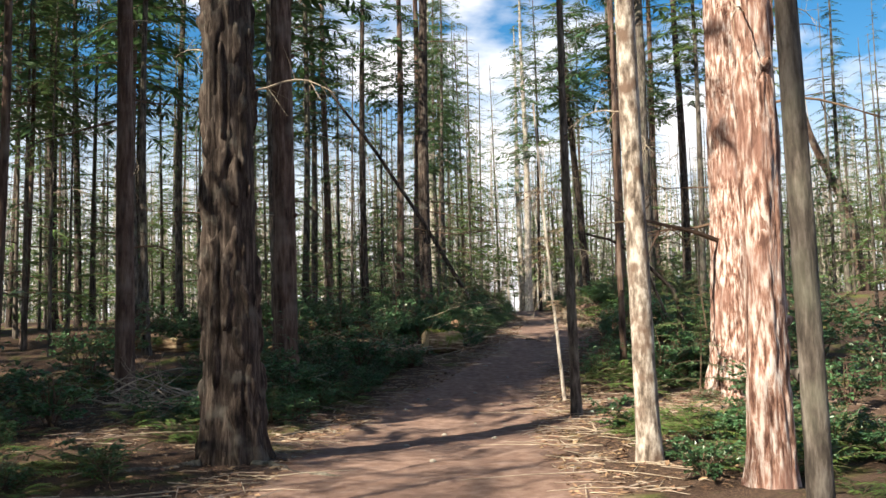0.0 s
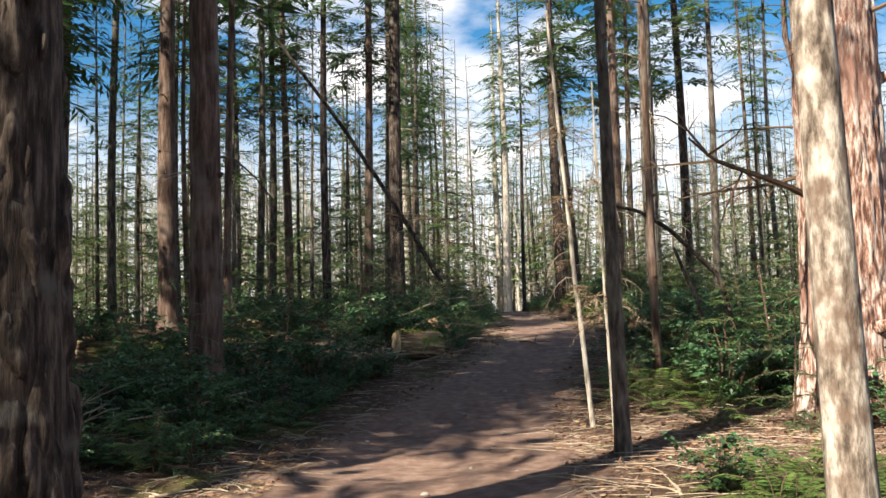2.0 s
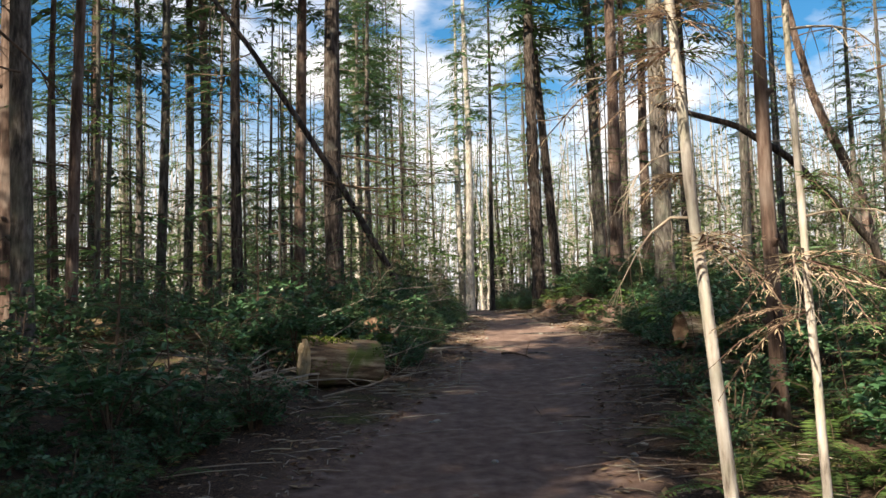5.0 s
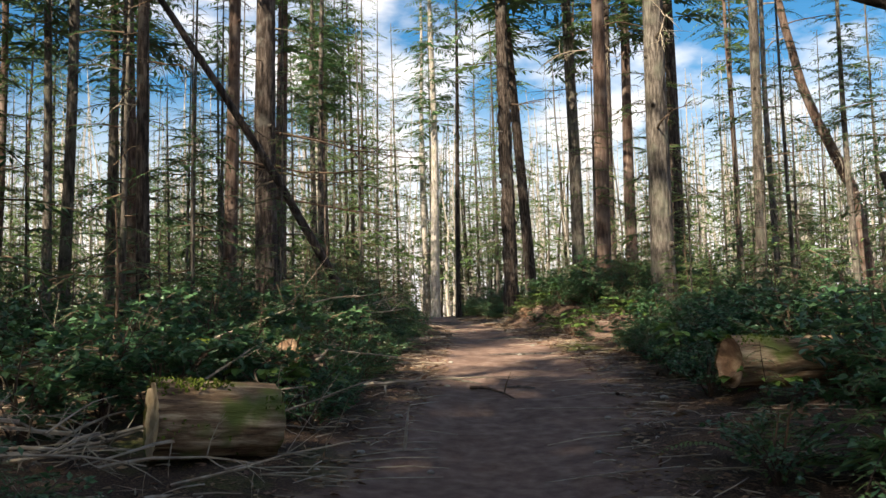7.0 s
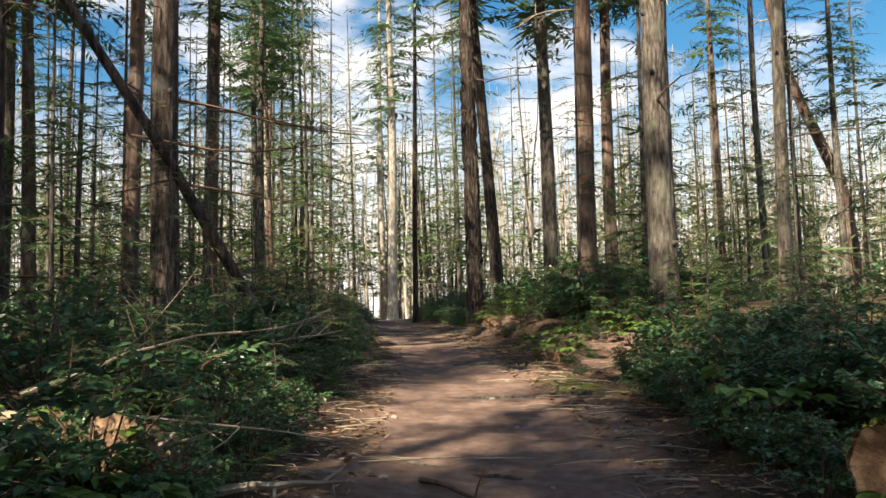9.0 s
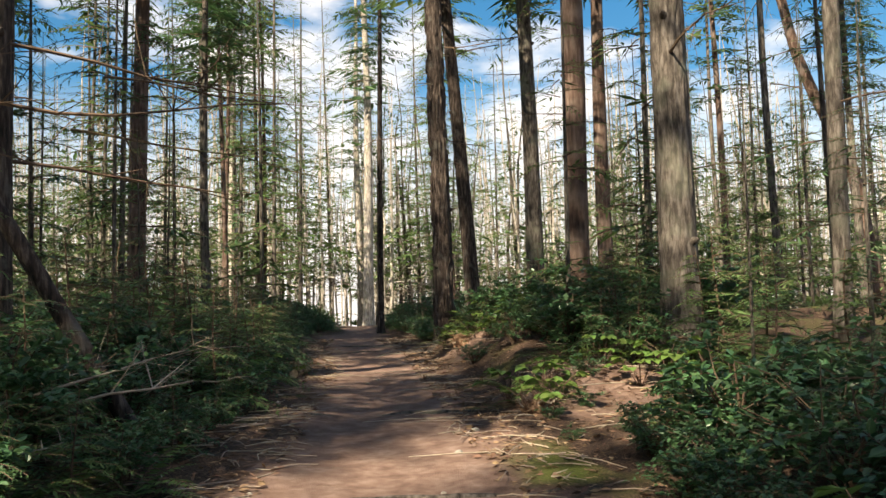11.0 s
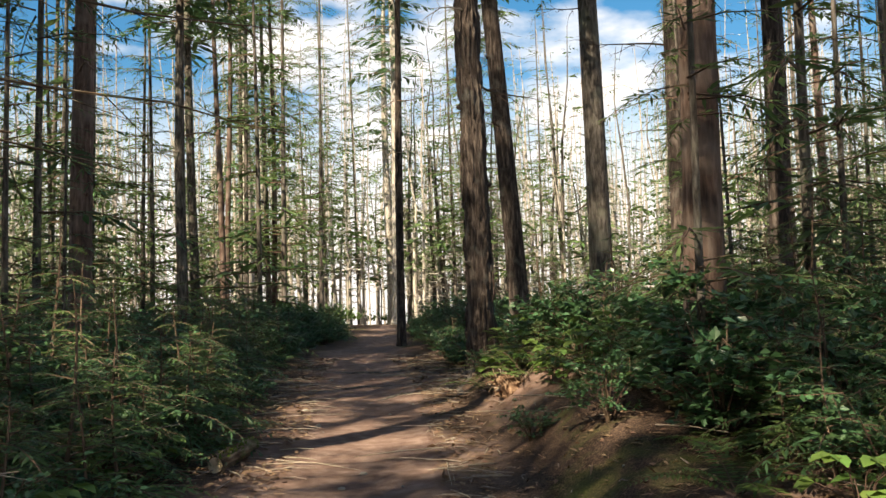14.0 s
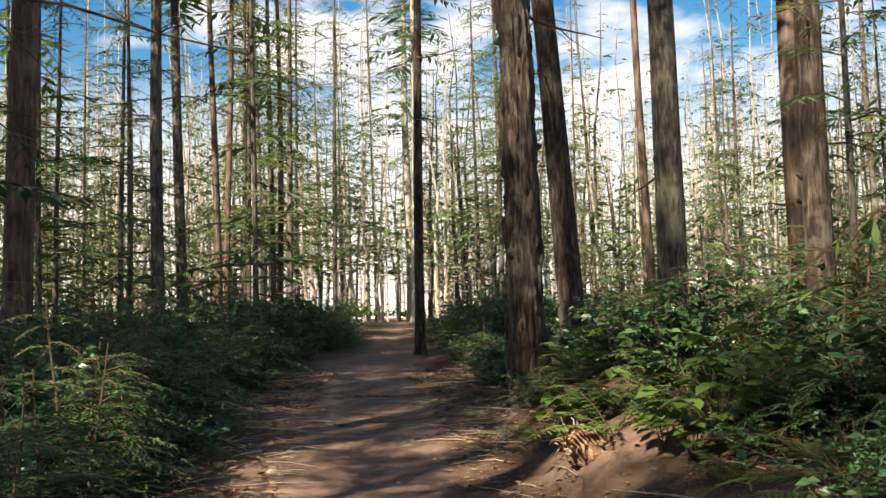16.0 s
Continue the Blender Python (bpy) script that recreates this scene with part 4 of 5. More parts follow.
edge_growth(-1, 14.5, 22.5, 0.6, 0.75, 0.4, 0.6, 0.6)
edge_growth(-1, 14.0, 22.5, 0.7, 1.7, 0.5, 0.85, 0.5)
edge_growth(-1, 16.5, 22.5, 0.9, 2.9, 0.5, 0.95, 0.5)
edge_growth(-1, 25.5, 36, 0.6, 0.5, 0.45, 0.75, 0.3)
edge_growth(-1, 27, 36, 0.8, 1.4, 0.8, 1.2, 0.4)
edge_growth(-1, 36, 52, 0.55, 0.65, 0.7, 1.1, 0.75)
edge_growth(-1, 36, 56, 0.75, 1.6, 1.0, 1.45, 0.7)
edge_growth(-1, 52, 64, 0.7, 0.5, 0.5, 0.9, 0.3)
edge_growth(1, 26, 32.5, 0.6, 0.6, 0.5, 0.8, 0.1)
edge_growth(1, 25, 32.5, 0.7, 1.6, 0.9, 1.3, 0.2)
edge_growth(1, 24, 33.5, 0.9, 2.9, 1.0, 1.4, 0.3)
edge_growth(1, 36.5, 46, 0.65, 1.6, 0.55, 0.9, 0.85)
edge_growth(1, 37, 52, 0.65, 2.6, 0.8, 1.2, 0.85)
edge_growth(1, 38, 54, 0.9, 3.8, 1.0, 1.4, 0.75)
edge_growth(1, 48, 62, 0.7, 0.6, 0.5, 0.9, 0.4)


# sword ferns and light saplings in the sun behind the slender trees
for x, y, s in ((3.2, 18.2, 1.0), (3.7, 17.7, 1.15), (4.2, 18.6, 1.1), (2.9, 19.2, 0.9), (3.6, 19.4, 1.1), (4.7, 19.6, 1.0), (3.2, 20.6, 0.9), (4.4, 20.8, 1.1), (5.2, 19.0, 0.8), (3.0, 10.8, 0.8), (3.6, 11.8, 0.9), (2.5, 11.6, 0.7)):
    fern(x, y, s, re)
# lighter needle colour carries the sunlit look of these saplings
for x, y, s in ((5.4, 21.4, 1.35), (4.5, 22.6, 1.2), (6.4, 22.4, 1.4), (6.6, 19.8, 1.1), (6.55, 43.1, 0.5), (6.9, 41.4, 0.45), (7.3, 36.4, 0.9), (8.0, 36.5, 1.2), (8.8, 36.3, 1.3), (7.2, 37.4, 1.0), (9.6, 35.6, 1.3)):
    put("hemlock_sapling", BOUGHS[0], (x, y, hz(x, y) - 0.03), "hemlock sapling on the bank, lighter green for a sunlit look", "sapling", "hemlock saplings", re.uniform(0, 6.28), s)


# broad-leaved seedlings in the sun near the bank
def broad_plant(x, y, s, r):
    leaf, wood = Soup(), Soup()
    for i in range(9):
        a = i * 2.4 + r.normal(0, 0.3)
        h = r.uniform(0.12, 0.4)
        e = np.array([math.cos(a) * r.uniform(0.08, 0.3), math.sin(a) * r.uniform(0.08, 0.3), h])
        wood.tube(np.array([[0, 0, -0.03], e * [0.4, 0.4, 0.7], e]), [0.005, 0.004, 0.003], 4)
        d = np.array([math.cos(a), math.sin(a), -0.15])
        for da in (-0.9, 0, 0.9):
            d2 = np.array([math.cos(a + da), math.sin(a + da), -0.2])
            leaf.leaves([e], [d2], [[r.normal(0, 0.2), r.normal(0, 0.2), 1.0]], r.uniform(0.09, 0.15), r.uniform(0.08, 0.12), 0.12, True)
    e = thing("bramble_seedling", (x, y, hz(x, y)), "bright green broad-leaved seedling on the forest floor", "seedling", "seedlings", rz=r.uniform(0, 6.28), s=s)
    part("crown", leaf.mesh("crown", BROAD, wood=wood), e)


rb = np.random.default_rng(31)
for x0, x1, y0, y1, count in ((5.0, 7.5, 33.6, 36.6, 16), (-0.6, 1.2, 25.5, 31, 12), (4.8, 6.4, 25.5, 30, 10), (6.0, 7.4, 41, 45, 8), (1.2, 2.6, 36, 40, 6)):
    for _ in range(count):
        x, y = rb.uniform(x0, x1), rb.uniform(y0, y1)
        if off_trail(np.array([x]), np.array([y]))[0] > 0.15:
            broad_plant(x, y, rb.uniform(0.8, 1.5), rb)


# ---- logs and dead wood ----
def log_mesh(seed, L, rad, material, seg=40, rings=60, rough=0.04, taper=0.9):
    """A lying log along +x, centred, with cracked bark."""
    r = np.random.default_rng(seed)
    x = np.linspace(-L / 2, L / 2, rings)
    th = np.linspace(0, 2 * np.pi, seg, endpoint=False)
    X, TH = np.meshgrid(x, th, indexing="ij")
    o = r.uniform(0, 40)
    c, s = np.cos(TH), np.sin(TH)
    R = rad * (1 - (1 - taper) * (X / L + 0.5)) * (1 + 0.10 * vnoise(c * 1.2 + o, s * 1.2, X * 1.5)) + rough * (vnoise(c * 6 + o, s * 6, X * 1.4) * 0.8 + vnoise(c * 14, s * 14 + o, X * 3) * 0.5)
    sp = Soup()
    i, j = np.meshgrid(np.arange(rings - 1), np.arange(seg), indexing="ij")
    j2 = (j + 1) % seg
    sp.add(np.stack([X, R * c, R * s], -1).reshape(-1, 3), np.stack([i * seg + j, i * seg + j2, (i + 1) * seg + j2, (i + 1) * seg + j], -1).reshape(-1, 4))
    return sp.mesh("bark", material, True)


def end_mesh(seed, rad, side, L, hollow=0.0):
    """A broken log end: rings of uneven wood."""
    r = np.random.default_rng(seed)
    seg, rings = 36, 9
    th = np.linspace(0, 2 * np.pi, seg, endpoint=False)
    f = np.linspace(1.0, 0.02, rings)
    F, TH = np.meshgrid(f, th, indexing="ij")
    c, s = np.cos(TH) * F * rad * 0.97, np.sin(TH) * F * rad * 0.97
    X = side * (L / 2 - 0.01 - hollow * (1 - F) + 0.02 * vnoise(c * 14, s * 14, c * 0 + seed))
    sp = Soup()
    i, j = np.meshgrid(np.arange(rings - 1), np.arange(seg), indexing="ij")
    j2 = (j + 1) % seg
    sp.add(np.stack([X, c, s], -1).reshape(-1, 3), np.stack([i * seg + j, i * seg + j2, (i + 1) * seg + j2, (i + 1) * seg + j], -1).reshape(-1, 4))
    return sp.mesh("cut_end", ROTTEN if hollow >= 0.1 else CUTWOOD)


def moss_mesh(seed, L, rad, n):
    """Small moss tufts over the upper side of a log."""
    r = np.random.default_rng(seed)
    x = r.uniform(-L / 2, L / 2, n)
    a = r.normal(math.pi / 2, 0.75, n)
    keep = vnoise(x * 2.2 + seed, a * 1.5, x * 0) > -0.15
    x, a = x[keep], a[keep]
    p = np.stack([x, np.cos(a) * rad * 0.99, np.sin(a) * rad * 0.99], 1)
    nn = np.stack([0 * x, np.cos(a), np.sin(a)], 1)
    sp = Soup()
    l = r.uniform(0.02, 0.05, len(x))
    sp.leaves(p, nn + r.normal(0, 0.7, p.shape), r.normal(0, 1, p.shape), l, l * 0.6, 0.1)
    return sp.mesh("moss", MOSS)


def lay_log(name, seed, x, y, L, rad, rz, label, material, lift=0.75, ry=0.0, moss=900, hollow=0.0, sink=0.0, near=0.02):
    e = thing(name, (x, y, hz(x, y) + rad * lift - sink), label, "log")
    e.rotation_euler = (0, ry, rz)
    part("bark", log_mesh(seed, L, rad, material), e)
    part("cut_end", end_mesh(seed, rad, -1, L, near), e, "pale weathered broken wood")
    part("cut_end", end_mesh(seed + 1, rad * 0.9, 1, L, hollow), e, "broken end of the log")
    if moss:
        tagged(part("moss", moss_mesh(seed, L, rad, moss), e, "green moss tufts"), kind="stuff")
    return e


lay_log("fallen_log", 1, -0.08, 24.15, 0.95, 0.29, radians(22), "short mossy weathered log lying beside the trail", MOSSLOG, 1.0, 0.05, 1700, 0.18)
lay_log("fallen_log", 3, 6.1, 25.9, 2.9, 0.25, radians(8), "mossy log with a reddish broken end among shrubs", MOSSLOG, 1.15, 0.0, 2200, 0.1, near=0.14)
lay_log("fallen_log", 5, -2.2, 28.2, 4.6, 0.28, radians(-6), "long moss-covered fallen log in the undergrowth", MOSSLOG, 0.8, 0.03, 3500, 0.1)
lay_log("fallen_log", 7, -0.55, 26.4, 1.5, 0.10, radians(60), "thin mossy branch log propped on the floor", MOSSLOG, 1.6, -0.35, 900)
lay_log("fallen_log", 9, 6.95, 21.0, 1.4, 0.24, radians(50), "bright mossy log end near the trail", MOSSLOG, 0.8, 0.0, 1500)
lay_log("fallen_log", 11, -7.2, 18.6, 5.0, 0.16, radians(12), "mossy fallen trunk on the forest floor", MOSSLOG, 0.8, 0.0, 2500)
lay_log("fallen_log", 13, -6.5, 24.5, 6.0, 0.2, radians(-14), "weathered fallen trunk on the forest floor", MOSSLOG, 0.8, 0.02, 1500)
lay_log("fallen_log", 15, 2.95, 40.4, 1.3, 0.07, radians(80), "thin log edging the trail", MOSSLOG, 0.9, 0.0, 300)


def root_wad(x, y, s, seed, label):
    """Torn root wood: a lumpy core with many twisted splinters and roots."""
    r = np.random.default_rng(seed)
    e = thing("root_wad", (x, y, hz(x, y)), label, "root wad", s=s)
    core = Soup()
    th, ph = np.linspace(0, 2 * np.pi, 36, endpoint=False), np.linspace(0.02, np.pi - 0.02, 24)
    P, T = np.meshgrid(ph, th, indexing="ij")
    n = np.stack([np.sin(P) * np.cos(T), np.sin(P) * np.sin(T), np.cos(P)], -1)
    R = 0.28 * (1 + 0.35 * fbm(n[..., 0] * 2 + seed, n[..., 1] * 2, n[..., 2] * 2, 3) + 0.18 * vnoise(n[..., 0] * 9, n[..., 1] * 9, n[..., 2] * 4))
    v = n * R[..., None] * [1.15, 0.8, 1.0] + [0, 0, 0.22]
    i, j = np.meshgrid(np.arange(23), np.arange(36), indexing="ij")
    j2 = (j + 1) % 36
    core.add(v.reshape(-1, 3), np.stack([i * 36 + j, (i + 1) * 36 + j, (i + 1) * 36 + j2, i * 36 + j2], -1).reshape(-1, 4))
    part("core", core.mesh("core", ROTTEN), e)
    for _ in range(30):
        a = r.uniform(0, 6.28)
        sp = Soup()
        p = np.array([0.25 * math.cos(a), 0.2 * math.sin(a), r.uniform(0.1, 0.4)])
        d = unit(np.array([math.cos(a), math.sin(a), r.uniform(-0.3, 1.2)]))
        pts = [p]
        for _q in range(5):
            d = unit(d + r.normal(0, 0.35, 3))
            pts.append(pts[-1] + d * r.uniform(0.04, 0.10))
        sp.tube(np.array(pts), np.linspace(r.uniform(0.015, 0.035), 0.004, 6), 6)
        part("root", sp.mesh("root", ROTTEN if r.random() < 0.7 else DEADWOOD), e)


root_wad(0.35, 27.5, 1.0, 3, "reddish rotten root wood at the edge of the trail")
root_wad(5.95, 42.4, 0.5, 8, "sunlit torn root and earth beside the trail")
root_wad(5.3, 34.6, 0.45, 9, "small rotten stump with broken roots")


def stick(x, y, L, rad, rz, label="bleached dead stick lying on the ground", material=None, ry=0.0, z=0.0, seed=0, twigs=2):
    e = new("stick", limb_mesh(seed, L, rad, 0.05, 0.0, twigs, material or DEADWOOD, 0.10))
    e.matrix_basis = pose(x, y, hz(x, y) + rad * 0.8 + z, 0, math.degrees(ry), math.degrees(rz))
    return tagged(e, label, "stick", "dead sticks")


rk = np.random.default_rng(19)
stick(-2.45, 13.5, 0.42, 0.02, 0.1, "pale broken stick at the foot of a tree", seed=1, twigs=0)
stick(1.9, 12.4, 0.9, 0.022, 1.2, "bleached stick lying beside a slender tree", seed=2)
stick(2.4, 27.9, 1.1, 0.025, -0.9, "dead branch lying across the dirt trail", TWIG, seed=3)
stick(0.9, 27.4, 0.95, 0.04, -0.1, "weathered branch at the trail's edge", seed=4)
stick(1.38, 24.5, 0.36, 0.02, 0.3, "short pale stake standing in the dirt", ry=-1.5, seed=5, twigs=0)
stick(-4.6, 16.9, 0.5, 0.06, 0.9, "broken pale stub of wood leaning on the floor", CUTWOOD, ry=-0.9, seed=6, twigs=0)
for k in range(46):      # brush heap by the furrowed fir
    stick(rk.normal(-5.2, 0.6), rk.normal(16.1, 0.6), rk.uniform(0.6, 1.7), rk.uniform(0.008, 0.022), rk.uniform(0, 6.28), "bleached dead branch in a heap of brush", ry=-rk.uniform(0, 0.5), z=rk.uniform(0, 0.3), seed=int(rk.integers(9)), twigs=4)
for k in range(34):      # brush along the left after the bend
    stick(rk.uniform(-1.4, 1.2), rk.uniform(27, 40), rk.uniform(0.8, 2.4), rk.uniform(0.010, 0.024), rk.uniform(0, 6.28), "dead grey branch caught in the undergrowth", ry=-rk.uniform(0, 0.35), z=rk.uniform(0, 0.4), seed=int(rk.integers(9)), twigs=5)
for k in range(30):
    stick(rk.uniform(-4, 0), rk.uniform(22, 27), rk.uniform(0.5, 1.8), rk.uniform(0.008, 0.02), rk.uniform(0, 6.28), "dead branch on the forest floor", ry=-rk.uniform(0, 0.4), z=rk.uniform(0, 0.15), seed=int(rk.integers(9)), twigs=4)
for k in range(34):
    stick(rk.normal(-1.3, 0.4), rk.normal(23.9, 0.5), rk.uniform(0.4, 1.3), rk.uniform(0.008, 0.022), rk.uniform(0, 6.28), "bleached broken branch heaped beside a log", ry=-rk.uniform(0, 0.4), z=rk.uniform(0, 0.3), seed=int(rk.integers(9)), twigs=3)
for k in range(13):
    stick(rk.uniform(0.7, 1.9), rk.uniform(34.5, 40), rk.uniform(0.7, 1.4), rk.uniform(0.007, 0.014), rk.uniform(-0.6, 0.9), "bleached dead branch leaning out of the thicket", ry=-rk.uniform(0.1, 0.7), z=rk.uniform(0.1, 0.5), seed=int(rk.integers(9)), twigs=4)
for k in range(60):
    y = rk.uniform(9, 48)
    o = rk.uniform(-0.7, 1.0)
    x = np.interp(y, EY, EL) - o if rk.random() < 0.5 else np.interp(y, EY, ER) + o
    stick(x, y, rk.uniform(0.25, 0.9), rk.uniform(0.006, 0.014), rk.uniform(0, 6.28), "small dead twig on the forest floor", TWIG if k % 2 else DEADWOOD, seed=int(rk.integers(9)))
stick(8.1, 47.0, 2.6, 0.045, -0.9, "long bare fallen branch sloping through the ferns", ry=0.2, z=0.45, seed=12, twigs=1)
stick(7.6, 36.2, 1.7, 0.022, -0.5, "bare fallen branch among shrubs", TWIG, ry=0.2, z=0.35, seed=13, twigs=1)


def pole(name, pts, r0, r1, material, label, category, wob=0.03, seed=0, twigs=()):
    r = np.random.default_rng(seed)
    p = np.asarray(pts, float)
    t = np.linspace(0, 1, 24)
    k = np.linspace(0, 1, len(p))
    q = np.stack([np.interp(t, k, p[:, c]) for c in range(3)], 1)
    q[1:-1] += np.cumsum(r.normal(0, wob * 0.3, (22, 3)), 0) * np.sin(np.pi * t[1:-1])[:, None]
    o = q[0].copy()
    sp = Soup()
    sp.tube(q - o, np.linspace(r0, r1, 24), 10)
    e = thing(name, tuple(o), label, category)
    part("stem", sp.mesh("stem", material, True), e)
    for i, (f, L, a, m) in enumerate(twigs):
        b = part("branch", m, e)
        b.location = tuple(np.array([np.interp(f, t, q[:, c]) for c in range(3)]) - o)
        b.rotation_euler = (0, 0, a)
        b.scale = (L, L, L)
    return e


DROOPY = [limb_mesh(500 + i, 1.0, 0.011, 1.3, 0.35, 9, DEADWOOD, 0.2) for i in range(4)]


def dry_sprig(seed, material):
    r = np.random.default_rng(seed)
    leaf, wood = Soup(), Soup()
    for i in range(5):
        spray(leaf, wood, np.zeros(3), r.normal(0, 0.5), r.uniform(0.6, 1.0), r.uniform(-0.2, 0.3), r.uniform(0.3, 0.8), r, 8, 2, 0.35, 0.7, 0.004)
    return leaf.mesh("branch", material, wood=wood)


SPRIGS = [dry_sprig(520, DRY), dry_sprig(521, NEEDLE_LIGHT), dry_sprig(522, DRY)]
rt = np.random.default_rng(8)


def twig_set(n, lo, hi, kinds, size):
    return [(rt.uniform(lo, hi), rt.uniform(*size), rt.uniform(0, 6.28), kinds[rt.integers(len(kinds))]) for _ in range(n)]


g2 = hz(2.17, 17.3)
pole("leaning_sapling", [(2.17, 17.3, g2 - 0.1), (2.05, 17.3, g2 + 1.5), (1.9, 17.3, g2 + 3.5), (1.78, 17.4, g2 + 5.6)], 0.038, 0.018, BARK_PALE, "thin pale dying sapling leaning beside the trail", "sapling", 0.01, 1,
     twig_set(22, 0.35, 0.98, DROOPY + SPRIGS, (0.4, 0.9)))
g3 = hz(2.3, 16.6)
pole("thin_sapling", [(2.3, 16.6, g3 - 0.1), (2.26, 16.6, g3 + 1.8), (2.2, 16.6, g3 + 4.4)], 0.024, 0.010, BARK_PALE, "thin pale dead sapling beside the trail", "sapling", 0.01, 2, twig_set(16, 0.35, 0.98, DROOPY + SPRIGS, (0.35, 0.8)))
# long dead trunk leaning into the trees
pole("leaning_dead_trunk", [(1.35, 34.1, hz(1.35, 34.1) + 0.1), (-0.2, 33.8, 4.6), (-2.19, 33.42, 7.8), (-4.2, 33.0, 10.6)], 0.09, 0.045, BARK_DARK, "long dead trunk leaning across the trees", "dead tree", 0.02, 3, twig_set(10, 0.2, 0.95, DEAD_BRANCHES, (0.6, 1.4)))
pole("broken_limb", [(5.7, 21.6, hz(5.7, 21.6)), (5.3, 21.5, 2.2), (4.4, 21.3, 3.05), (3.85, 21.3, 3.4), (3.1, 21.3, 3.6)], 0.05, 0.025, BARK_DARK, "dark arching dead limb over the shrubs", "dead branch", 0.01, 4, twig_set(4, 0.3, 0.9, DEAD_BRANCHES, (0.4, 0.8)))
pole("broken_limb", [(5.85, 23.6, hz(5.85, 23.6)), (5.45, 23.6, 2.1), (5.1, 23.6, 2.95)], 0.05, 0.03, BARK_DARK, "short dark dead stem among shrubs", "dead branch", 0.01, 5)
# bent maple-like trunk far off
pole("bent_tree", [(28, 62, 3.0), (27.3, 62, 9), (25.2, 62, 14), (23.6, 62, 20), (23.9, 62, 26)], 0.35, 0.13, BARK_BROWN, "bent sunlit trunk curving upward far among trees", "tree", 0.15, 6, twig_set(14, 0.3, 1.0, DEAD_BRANCHES, (2, 4)))


# long bare mossy limbs of the fir on the left bank
def long_limb(x, y, z, L, a, s, seed, material):
    e = new("fir_limb", limb_mesh(seed, L, 0.03, -0.1, -0.12, 8, material, 0.07))
    e.matrix_basis = pose(x, y, z, 0, 0, math.degrees(a))
    return tagged(e, "long bare mossy limb reaching from a fir trunk", "branch", "long limbs")


for k, (x, y, z, L, a) in enumerate(((-1.3, 43.5, 6.7, 4.8, 0.05), (-0.6, 43.0, 7.6, 4.2, 0.15), (-1.2, 36.6, 5.6, 4.0, -0.05), (-0.7, 36.8, 6.3, 3.6, 0.2), (-0.9, 37.0, 4.9, 3.0, 0.0))):
    long_limb(x, y, z, L, a, 1, 600 + k, MOSSLOG if k == 0 else TWIG)


# roots crossing the trail
def root(x0, y0, x1, y1, rad, seed):
    r = np.random.default_rng(seed)
    t = np.linspace(0, 1, 16)
    x = x0 + (x1 - x0) * t + np.cumsum(r.normal(0, 0.03, 16))
    y = y0 + (y1 - y0) * t + np.cumsum(r.normal(0, 0.03, 16))
    z = height(x, y) - rad * 0.35 + 0.015 * np.sin(t * 9 + seed)
    sp = Soup()
    sp.tube(np.stack([x, y, z], 1), rad * (1 - 0.6 * t), 8)
    tagged(new("tree_root", sp.mesh("tree_root", BARK_GREY, True)), "worn tree root crossing the dirt trail", "root", "trail roots")


for k, q in enumerate(((6.2, 46.6, 3.6, 46.2, 0.06), (6.2, 46.2, 4.2, 44.6, 0.055), (6.1, 46.0, 5.5, 43.6, 0.07), (4.7, 31.5, 2.6, 31.9, 0.04), (4.9, 35.4, 2.9, 35.7, 0.045), (3.2, 27.9, 2.2, 28.6, 0.03), (-2.1, 10.3, -1.2, 9.6, 0.06), (-2.7, 10.2, -3.6, 9.8, 0.07), (6.3, 47.3, 4.9, 48.6, 0.05), (5.2, 48.9, 3.4, 49.3, 0.05))):
    root(*q, 70 + k)


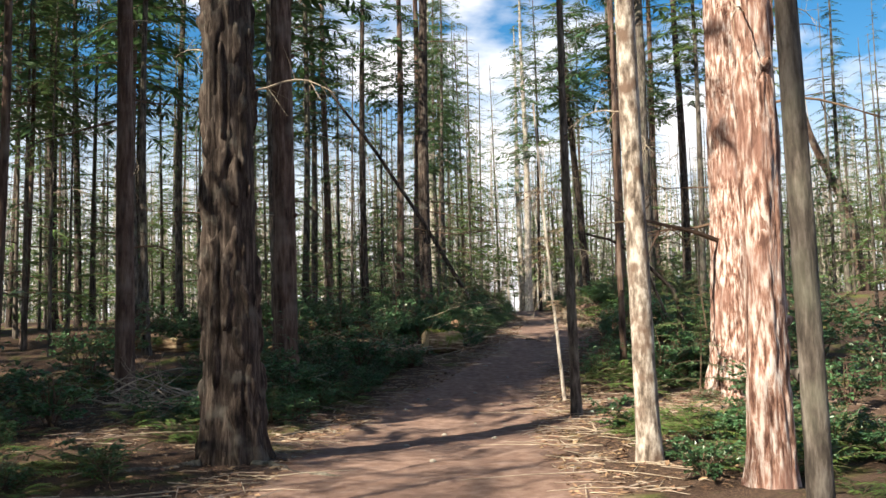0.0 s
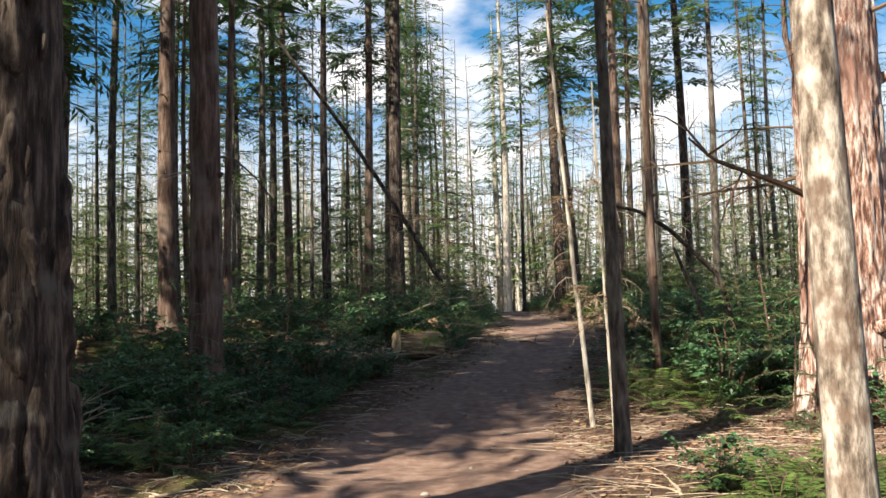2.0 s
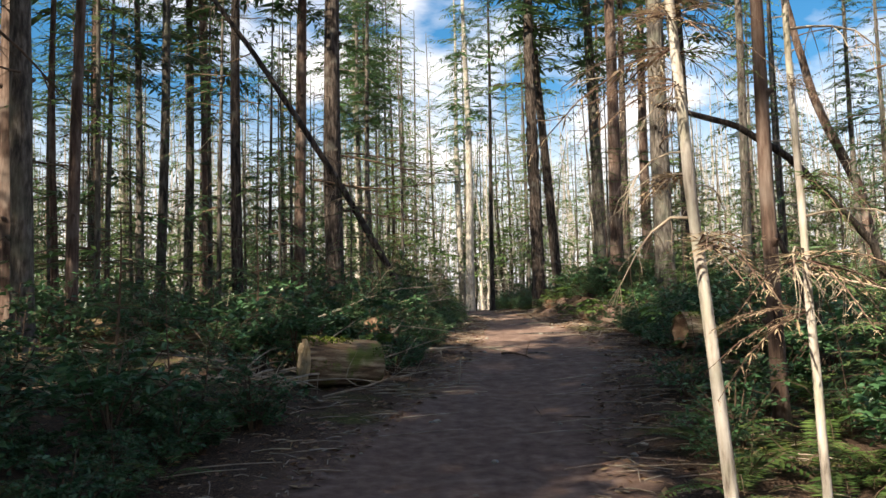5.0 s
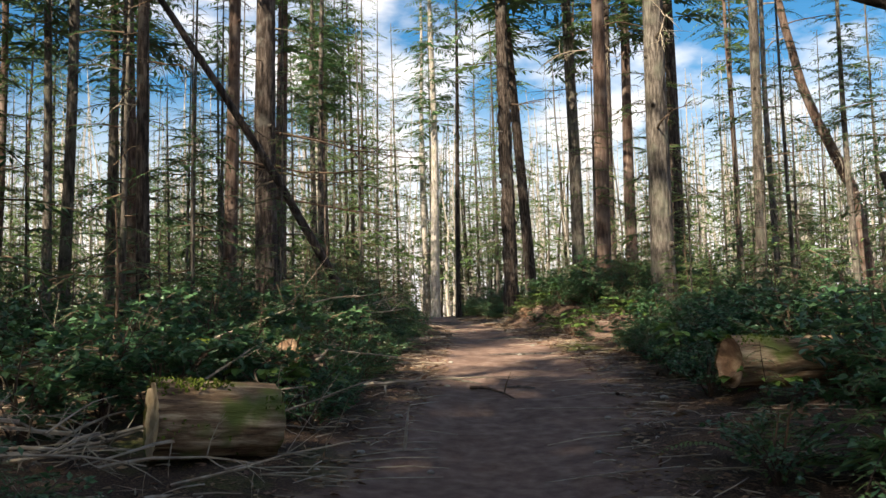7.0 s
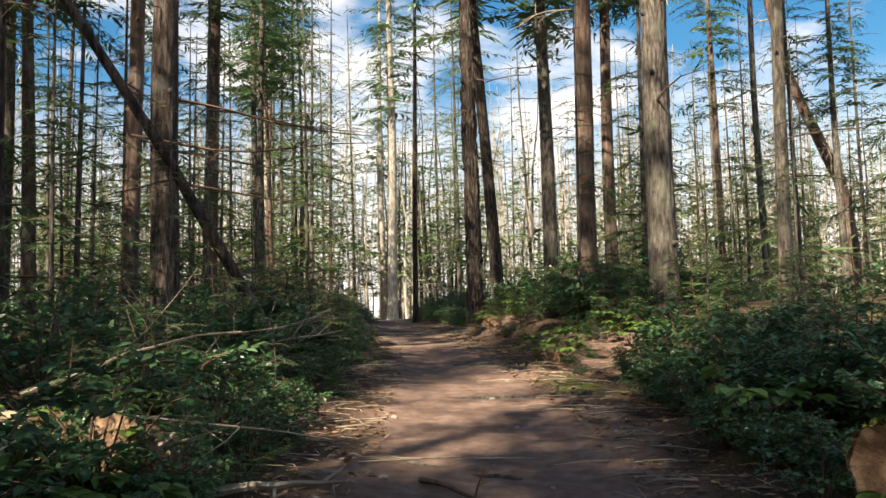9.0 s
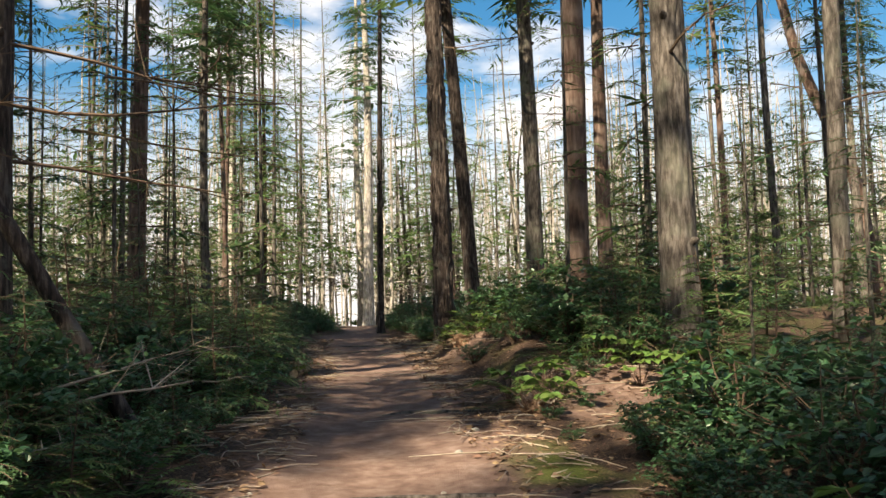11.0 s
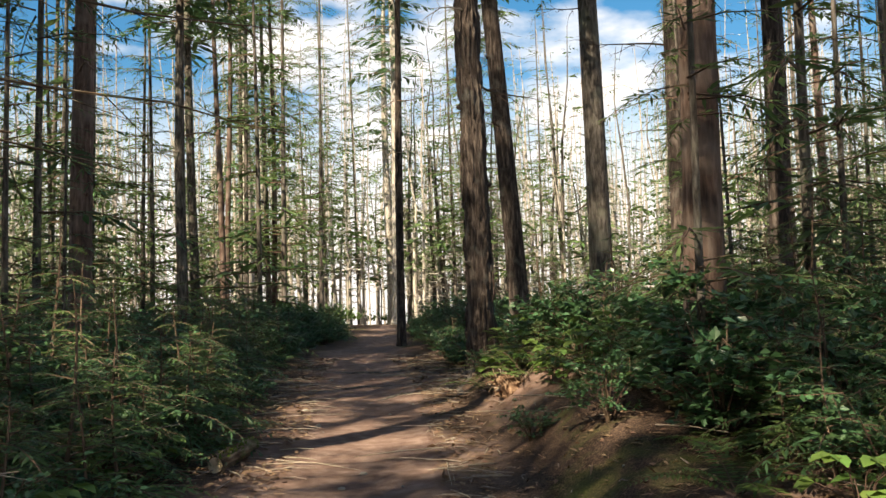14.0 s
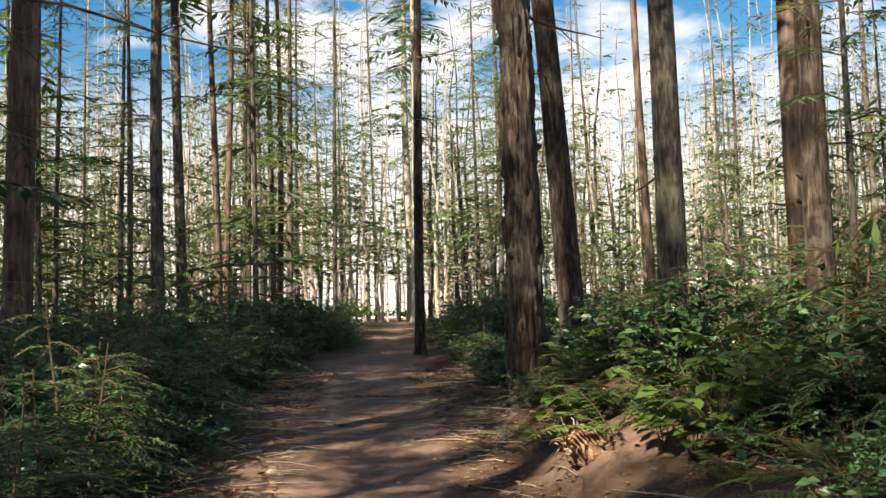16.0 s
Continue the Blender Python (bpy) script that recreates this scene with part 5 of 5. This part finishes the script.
# stones on the trail
def stones():
    r = np.random.default_rng(61)
    for k in range(70):
        y = r.uniform(10, 48)
        a, b = np.interp(y, EY, EL), np.interp(y, EY, ER)
        x = r.uniform(a, b)
        bm = bmesh.new()
        bmesh.ops.create_icosphere(bm, subdivisions=2, radius=1.0)
        for v in bm.verts:
            v.co *= 1 + 0.25 * noise.noise(v.co * 1.7 + Vector((k, 0, 0)))
        me = bpy.data.meshes.new("stone")
        bm.to_mesh(me)
        bm.free()
        me.materials.append(STONE)
        s = r.uniform(0.012, 0.038)
        o = tagged(new("stone", me), "small grey stone half sunk in the trail", "stone", "trail stones")
        o.matrix_basis = Matrix.LocRotScale((x, y, hz(x, y) + s * 0.2), Euler((0, 0, r.uniform(0, 6))), (s * 1.3, s, s * 0.7))


stones()


# needles, leaves and bits of twig over the floor
def litter():
    r = np.random.default_rng(90)
    n = 38000
    y = r.uniform(8, 52, n)
    a, b = np.interp(y, EY, EL), np.interp(y, EY, ER)
    o = r.exponential(1.1, n) - 0.55
    x = np.where(r.random(n) < 0.5, a - o, b + o)
    keep = np.abs(o) < 4
    x, y = x[keep], y[keep]
    for cx, cy, rx, ry, m in ((4.0, 15.8, 1.7, 2.4, 5200), (-4.5, 15.0, 2.0, 3.5, 3000), (6.4, 35.5, 0.9, 1.4, 1200)):
        x, y = np.append(x, r.normal(cx, rx * 0.6, m)), np.append(y, r.normal(cy, ry * 0.6, m))
    z = height(x, y) + 0.012
    p = np.stack([x, y, z], 1)
    d = np.stack([r.normal(0, 1, len(x)), r.normal(0, 1, len(x)), r.normal(0, 0.12, len(x))], 1)
    up = np.tile([0, 0, 1.0], (len(x), 1)) + r.normal(0, 0.3, (len(x), 3))
    l = r.uniform(0.03, 0.11, len(x))
    sp = Soup()
    sp.leaves(p, d, up, l, l * r.choice([0.12, 0.2, 0.5], len(x)), 0.12)
    tagged(new("leaf_litter", sp.mesh("leaf_litter", LITTER)), "scattered brown needles, leaves and twig bits", "litter", kind="stuff")
    tw = Soup()
    m = 2600
    k = r.choice(len(x), m)
    for i in k:
        L = r.uniform(0.12, 0.5)
        q = np.array([p[i], p[i] + d[i] * [1, 1, 0] * L * 0.5 + [0, 0, 0.012], p[i] + d[i] * [1, 1, 0] * L + r.normal(0, 0.03, 3) * [1, 1, 0.2]])
        tw.tube(q, [0.006, 0.005, 0.003], 4)
    tagged(new("twig_litter", tw.mesh("twig_litter", DEADWOOD)), "scattered dead twigs on the forest floor", "litter", kind="stuff")


litter()
